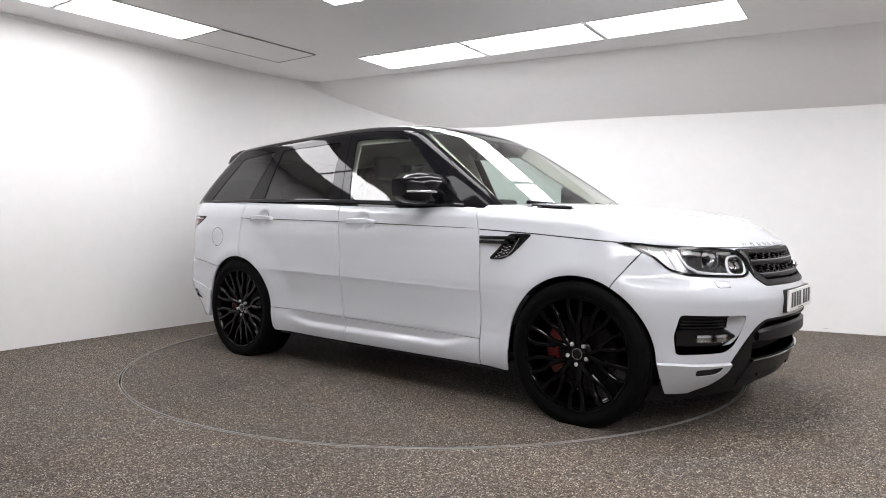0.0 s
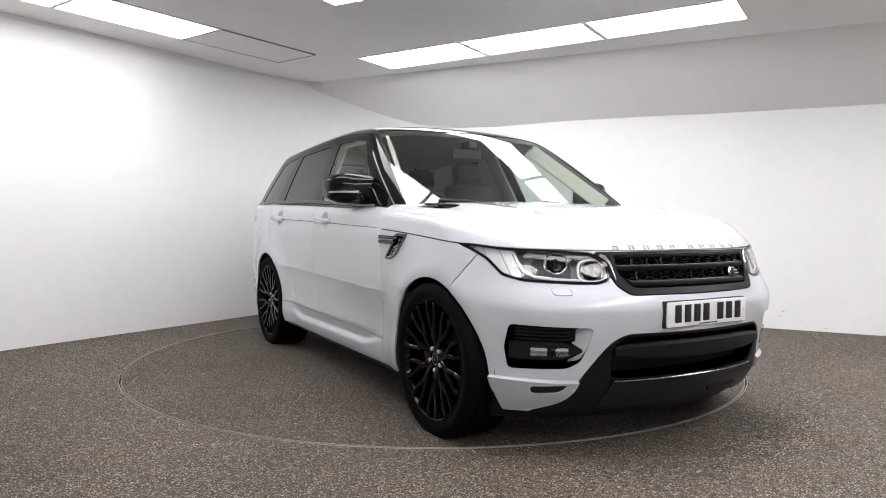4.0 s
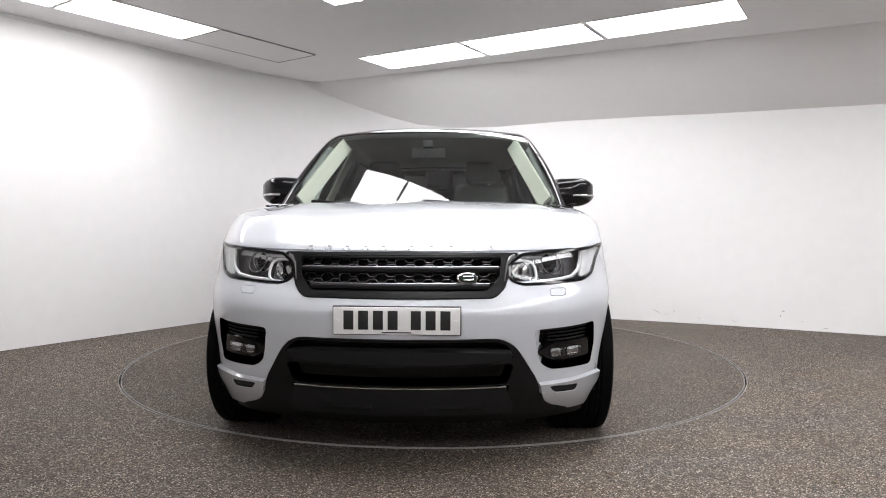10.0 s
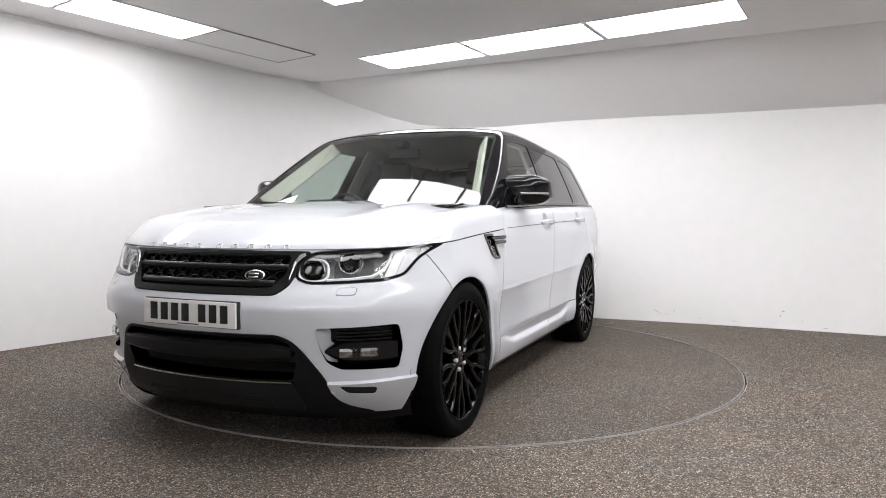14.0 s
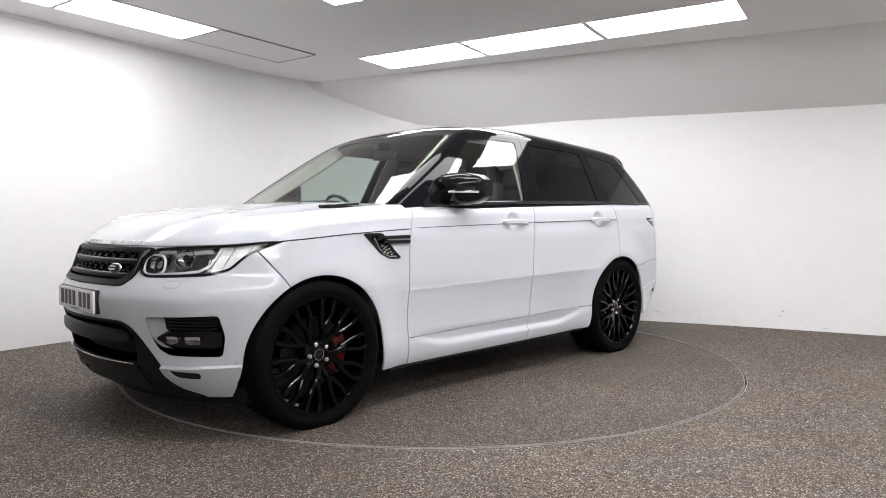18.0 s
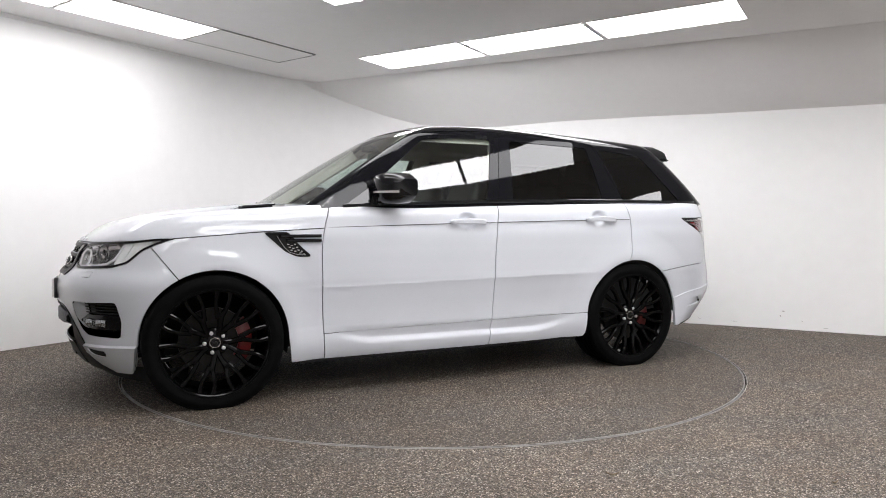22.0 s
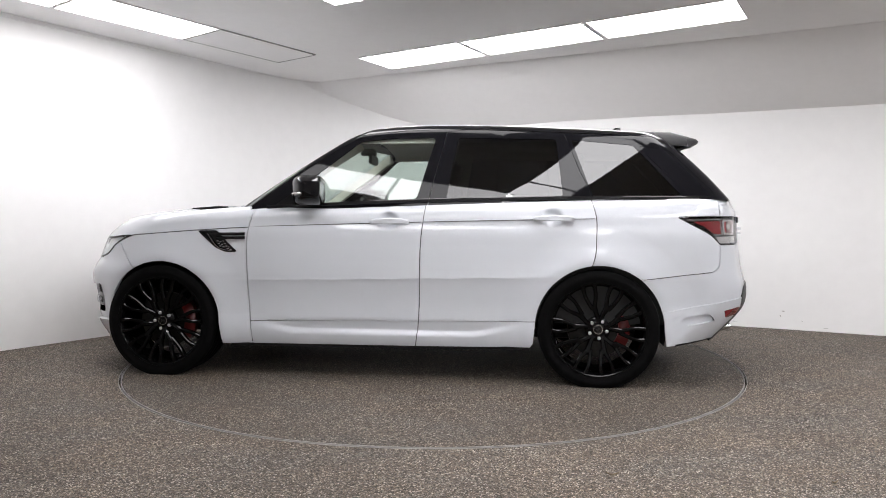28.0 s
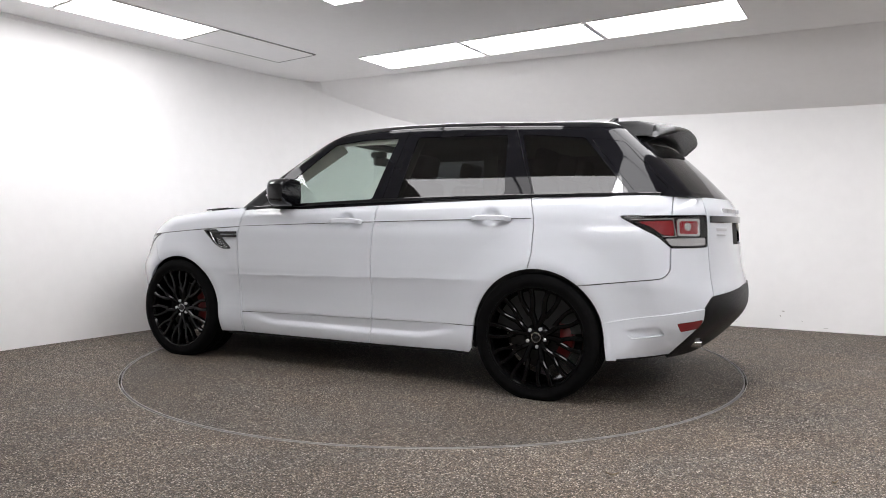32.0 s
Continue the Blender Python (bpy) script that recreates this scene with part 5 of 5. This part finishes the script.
SW.matrix_basis = pose(0.30, -0.385, 1.075, 0, 0, 90) @ pose(0, 0, 0, 25, 0, 0)
part("spoke", box((0.30, 0.02, 0.05), (0, 0, 0), 0.008), DASH, SW)
part("spoke", box((0.05, 0.02, 0.16), (0, 0, -0.09), 0.008), DASH, SW)
part("hub", box((0.13, 0.05, 0.11), (0, 0.0, -0.01), 0.02), DASH, SW)
part("binnacle", box((0.20, 0.36, 0.07), (0.52, -0.385, 1.165), 0.03), DASH, CAR, "dark instrument hood")
part("inner_mirror", box((0.03, 0.24, 0.07), (0.20, 0.0, 1.535), 0.012), DASH, CAR, "black rear-view mirror")
part("mirror_stem", box((0.12, 0.07, 0.05), (0.235, 0.0, 1.595), 0.015), DASH, CAR)


def seat(x, y, wide=0.50, label="black leather seat with headrest"):
    s = part("seat", box((0.52, wide, 0.18), (x, y, 0.70), 0.06, segments=3), LEATHER, CAR, label)
    b = part("backrest", box((0.14, wide, 0.60), (0, 0, 0.30), 0.055, 0.86, segments=3), LEATHER, s)
    b.matrix_basis = pose(x - 0.22, y, 0.76, 0, -14, 0)
    h = part("headrest", box((0.10, 0.26, 0.17), (0, 0, 0.70), 0.045, segments=3), LEATHER, s)
    h.matrix_basis = pose(x - 0.22, y, 0.76, 0, -12, 0)
    for k in (-0.06, 0.06):
        p = part("headrest_post", box((0.012, 0.012, 0.08), (0, k, 0.60)), CHROME, s)
        p.matrix_basis = pose(x - 0.22, y, 0.76, 0, -12, 0)


for y in (-0.385, 0.385):
    seat(-0.05, y)
for y in (-0.45, 0.0, 0.45):
    seat(-0.98, y, 0.44)
tub = keep(BODY, lambda x, y, z: np.maximum(z - 1.14, 0.40 - z), lambda x, y, z: np.maximum(x - 0.9, -2.2 - x)).shifted(-0.07).both()
part("inner_lining", Sheet(tub.v, -tub.n, [f[::-1] for f in tub.faces]), DASH, CAR, "dark door and boot lining")
part("cabin_floor", box((3.1, 1.60, 0.03), (-0.65, 0, 0.42)), DASH, CAR)
part("parcel_cover", box((0.55, 1.35, 0.02), (-1.95, 0, 1.08)), DASH, CAR, "dark boot cover")

# underside, wheel housings
for side in (1, -1):
    xs = np.linspace(0.98, -0.98, 12)
    pts = [(x, side * (float(side_width(x, float(hem(x)) + 0.01)) - 0.022), float(hem(x)) - 0.006) for x in xs]
    part("sill_strip", sweep(pts, [(0, side, 0)] * 12, 0.022, 0.030), SATIN, CAR, "black strip under the sill")
    # unseen panel, added to keep light from under the car
    part("sill_underside", box((1.90, 0.30, 0.02), (0.0, side * 0.78, 0.245), 0.004), SATIN, CAR, "dark underside of the sill, unseen, added to block light")
# two unseen trays, added to deepen the shade under both ends
part("front_tray", box((0.28, 1.10, 0.02), (1.84, 0, 0.250), 0.004), SATIN, CAR, "dark tray under the nose, unseen, added to block light")
part("rear_tray", box((0.30, 1.15, 0.02), (-2.03, 0, 0.340), 0.004), SATIN, CAR, "dark tray under the tail, unseen, added to block light")
inner = keep(BODY, lambda x, y, z: hem(x) - z, lambda x, y, z: -arch(x, z), lambda x, y, z: np.where(x < 0.86, z - belt(x) + 0.02, -1.0), less(nose(grille_frame)), less(nose(intake_frame)), less(nose(fog_hole)), less(nose(lamp_line)), less(tail(tail_lamp)), less(nose(lip_slot)), less(lambda x, y, z: vent_line(x, z)), lambda x, y, z: np.where(x > 0.84, (1.09 - 0.24 * y * y) - x, -1.0))
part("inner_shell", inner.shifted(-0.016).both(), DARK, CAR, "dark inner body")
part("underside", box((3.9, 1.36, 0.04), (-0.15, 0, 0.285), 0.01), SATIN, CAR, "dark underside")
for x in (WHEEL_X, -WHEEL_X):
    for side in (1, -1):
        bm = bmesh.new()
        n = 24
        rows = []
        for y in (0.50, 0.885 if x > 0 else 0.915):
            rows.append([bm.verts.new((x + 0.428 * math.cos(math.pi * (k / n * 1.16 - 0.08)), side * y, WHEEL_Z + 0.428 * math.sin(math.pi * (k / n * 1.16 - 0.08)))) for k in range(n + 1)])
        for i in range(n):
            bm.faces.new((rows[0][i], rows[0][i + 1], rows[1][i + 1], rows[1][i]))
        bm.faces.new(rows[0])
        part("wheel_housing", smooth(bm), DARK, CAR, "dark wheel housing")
    part("axle", box((0.09, 1.5, 0.09), (x, 0, 0.36), 0.02), SATIN, CAR, "dark axle")


# ---- wheels ----
TYRE_R, HUB_Z, WHEEL_Y = 0.3840, 0.3675, 0.848
tyre_profile = [(0.288, -0.115), (0.296, -0.128), (0.312, -0.137), (0.342, -0.139), (0.371, -0.131), (0.3815, -0.118)]
for y in (-0.075, -0.025, 0.025, 0.075):
    tyre_profile += [(TYRE_R - 0.001, y - 0.008), (TYRE_R - 0.008, y - 0.0055), (TYRE_R - 0.008, y + 0.0055), (TYRE_R - 0.001, y + 0.008)]
tyre_profile += [(0.3815, 0.118), (0.377, 0.126), (0.371, 0.130), (0.352, 0.1365), (0.349, 0.1380), (0.330, 0.1385), (0.327, 0.1370), (0.316, 0.136), (0.306, 0.132), (0.304, 0.135), (0.299, 0.134), (0.296, 0.124), (0.288, 0.115)]


def joined(bms):
    """One mesh out of many small ones."""
    v, f = [], []
    for b in bms:
        b.verts.index_update()
        k = len(v)
        v += [tuple(p.co) for p in b.verts]
        f += [tuple(p.index + k for p in q.verts) for q in b.faces]
        b.free()
    out = bmesh.new()
    me = bpy.data.meshes.new("joined")
    me.from_pydata(v, [], f)
    out.from_mesh(me)
    bpy.data.meshes.remove(me)
    return smooth(out, 30)


def spoke_mesh(lean):
    """One forked spoke of a pair: it leans to its neighbour at the hub and swings out in two waved arms."""
    def at(r, a, y):
        return Vector((r * math.cos(a), y, r * math.sin(a)))
    stem = [(0.045, -0.19, 0.088), (0.075, -0.15, 0.094), (0.105, -0.09, 0.099), (0.136, -0.035, 0.103), (0.158, 0.0, 0.105)]
    bms = [sweep([at(r, lean * a, y) for r, a, y in stem], [(0, 1, 0)] * 5, (0.034, 0.028, 0.028, 0.034, 0.040), 0.032)]
    for s in (-1, 1):
        path = [(0.136, 0.038 * s, 0.103), (0.168, 0.098 * s, 0.107), (0.198, 0.136 * s, 0.110), (0.228, 0.150 * s, 0.113), (0.260, 0.142 * s, 0.116), (0.289, 0.124 * s, 0.117)]
        bms.append(sweep([at(r, a + lean * 0.02, y) for r, a, y in path], [(0, 1, 0)] * 6, (0.028, 0.025, 0.023, 0.022, 0.023, 0.030), 0.030))
    return joined(bms)


NUT = material("wheel_nut", (0.55, 0.55, 0.55), 0.4, metal=0.6)
MESHES = {}


def shared(key, make):
    if key not in MESHES:
        bm = make()
        me = bpy.data.meshes.new(key)
        bm.to_mesh(me)
        bm.free()
        MESHES[key] = me
    return MESHES[key]


def piece(name, me, mat, parent, label="", m=None):
    if not me.materials:
        me.materials.append(mat)
    ob = new(name, me)
    ob.parent = parent
    if m is not None:
        ob.matrix_basis = m
    return tagged(ob, label) if label else ob


def caliper_mesh(sx):
    secs = []
    for k in range(11):
        a = radians(-38 + 76 * k / 10)
        e = 1 - 0.30 * abs(k - 5) / 5
        secs.append([(sx * r * math.cos(a), y, r * math.sin(a)) for r, y in ((0.135, 0.0), (0.135, 0.060 * e), (0.155, 0.070 * e), (0.192, 0.064 * e), (0.210, 0.045), (0.210, 0.0))])
    return loft(secs)


def wheel(x, side, start):
    tyre_m = shared("tyre", lambda: lathe(tyre_profile, 112))
    barrel = shared("barrel", lambda: lathe([(0.284, 0.112), (0.292, 0.120), (0.2965, 0.126), (0.2955, 0.130), (0.290, 0.128), (0.284, 0.118), (0.278, 0.104), (0.271, 0.02), (0.267, -0.11), (0.284, -0.12), (0.288, -0.10), (0.280, 0.02)], 80, closed=True))
    hub = shared("hub", lambda: lathe([(0.001, 0.099), (0.030, 0.099), (0.034, 0.102), (0.060, 0.097), (0.078, 0.086), (0.080, 0.05), (0.001, 0.05)], 48))
    W = piece("wheel", barrel, RIM, CAR, "gloss black alloy wheel with forked spokes", pose(x, side * WHEEL_Y, HUB_Z, 0, start, 0 if side > 0 else 180))
    piece("tyre", tyre_m, RUBBER, W, "black road tyre")
    piece("hub", hub, RIM, W)
    piece("centre_cap", shared("cap", lambda: lathe([(0.001, 0.1035), (0.022, 0.1035), (0.026, 0.101), (0.026, 0.09)], 36)), BLACK, W)
    piece("cap_ring", shared("cap_ring", lambda: lathe([(0.0265, 0.09), (0.0265, 0.1035), (0.030, 0.1035), (0.031, 0.09)], 36, closed=True)), CHROME, W, "thin chrome ring")
    piece("cap_badge", shared("cap_badge", lambda: box((0.026, 0.002, 0.012), (0, 0.1042, 0), 0.0006)), STEEL, W)
    for k in range(5):
        for lean in (-1, 1):
            piece("spoke", shared("spoke_%d" % lean, lambda: spoke_mesh(lean)), RIM, W, "", Matrix.Rotation(radians(72 * k + 18 - 17 * lean), 4, "Y"))
    for k in range(5):
        a = 2 * math.pi * k / 5 + 0.1
        piece("wheel_nut", shared("nut", lambda: lathe([(0.001, 0.013), (0.007, 0.013), (0.0105, 0.009), (0.0115, -0.02)], 12)), NUT, W, "", pose(0.056 * math.cos(a), 0.098, 0.056 * math.sin(a)))
    piece("brake_disc", shared("disc", lambda: lathe([(0.07, 0.030), (0.10, 0.036), (0.188, 0.036), (0.190, 0.020), (0.188, 0.004), (0.07, 0.004)], 56, closed=True)), STEEL, W, "worn steel brake disc")
    c = piece("brake_caliper", shared("caliper_%d" % side, lambda: caliper_mesh(-side)), RED, W, "red brake caliper")
    c.matrix_basis = Matrix.Rotation(-radians(start), 4, "Y")


for n, (x, side) in enumerate(((WHEEL_X, 1), (WHEEL_X, -1), (-WHEEL_X, 1), (-WHEEL_X, -1))):
    wheel(x, side, (8, 20, 31, 14)[n])


# ---- small things on the floor and marks on the wall ----
LEAF = material("dry_leaf", (0.16, 0.12, 0.07), 0.8, grain=(120.0, 0.3))
SCUFF = material("wall_scuff", (0.48, 0.46, 0.44), 0.9, grain=(200.0, 0.3))


def leaf(x, y, size, turn_z, label):
    """A curled scrap: a bent, pointed strip."""
    bm = bmesh.new()
    rows = []
    for k in range(9):
        u = k / 8
        w = 0.5 * math.sin(math.pi * (0.06 + 0.88 * u)) * size * 0.22
        z = 0.004 + 0.010 * size / 0.05 * (2 * u - 1) ** 2
        rows.append([bm.verts.new(((u - 0.5) * size, s * w, z + 0.003 * abs(s) + d)) for s, d in ((-1, 0), (0, 0), (1, 0), (1, 0.0008), (0, 0.0008), (-1, 0.0008))])
    for a, b in zip(rows, rows[1:]):
        for i in range(6):
            bm.faces.new((a[i], a[(i + 1) % 6], b[(i + 1) % 6], b[i]))
    bm.faces.new(rows[0][::-1]), bm.faces.new(rows[-1])
    bmesh.ops.recalc_face_normals(bm, faces=bm.faces)
    low = min(v.co.z for v in bm.verts)
    bmesh.ops.translate(bm, verts=bm.verts, vec=(0, 0, 0.0006 - low))
    ob = tagged(part("leaf_scrap", smooth(bm, 60), LEAF), label, "leaf")
    ob.matrix_basis = pose(x, y, 0, 0, 0, turn_z)


leaf(0.74, -2.59, 0.055, -8, "small dry brown leaf scrap on the stone floor")
leaf(1.62, -2.68, 0.035, 20, "small dry brown leaf scrap on the stone floor")
leaf(1.27, -2.77, 0.025, 60, "tiny dark scrap on the stone floor")
leaf(2.74, 1.22, 0.035, 10, "tiny dark scrap on the stone floor")


def scuff(x, y, z, w, h, angle):
    """A thin worn mark on the back wall."""
    bm = bmesh.new()
    n = 10
    top = [bm.verts.new(((k / n - 0.5) * w, 0, h * 0.5 * math.sin(math.pi * k / n) * random.uniform(0.5, 1))) for k in range(n + 1)]
    low = [bm.verts.new(((k / n - 0.5) * w, 0, -h * 0.5 * math.sin(math.pi * k / n) * random.uniform(0.5, 1) - 0.0005)) for k in range(n + 1)]
    for i in range(n):
        bm.faces.new((top[i], top[i + 1], low[i + 1], low[i]))
    ob = tagged(part("scuff_mark", bm, SCUFF), "faint grey scuff on the white wall", "scuff", kind="structure")
    slope = math.degrees(math.atan2(-0.36, 0.88)) if x < 2.3 else -25
    ob.matrix_basis = pose(x, y, z, 0, angle, slope)


def back_y(x):
    return float(np.interp(x, [p[0] for p in BACK], [p[1] for p in BACK]))


for x, z, w, h, a in ((2.36, 0.11, 0.10, 0.006, 25), (2.45, 0.085, 0.05, 0.004, -10), (2.52, 0.12, 0.03, 0.005, 50), (3.45, 0.18, 0.03, 0.014, 0), (3.43, 0.13, 0.012, 0.02, 0), (3.05, 0.05, 0.06, 0.004, 5), (3.78, 0.035, 0.05, 0.005, 0), (2.75, 0.06, 0.03, 0.006, 15), (3.6, 0.09, 0.02, 0.005, 40)):
    scuff(x, back_y(x) - 0.004, z, w, h, a)


# ---- what moves ----
def turn(t):
    return TURN_START + TURN_RATE * t + TURN_GAIN * t * t


def motions():
    times = [0.5 * i for i in range(int(CLIP * 2) + 1)]
    walk(TABLE, [(t, pose(0, 0, 0, 0, 0, turn(t))) for t in times])
    walk(CAR, [(t, pose(0, 0, 0, 0, 0, turn(t)) @ pose(CAR_X, CAR_Y, 0)) for t in times])


motions()
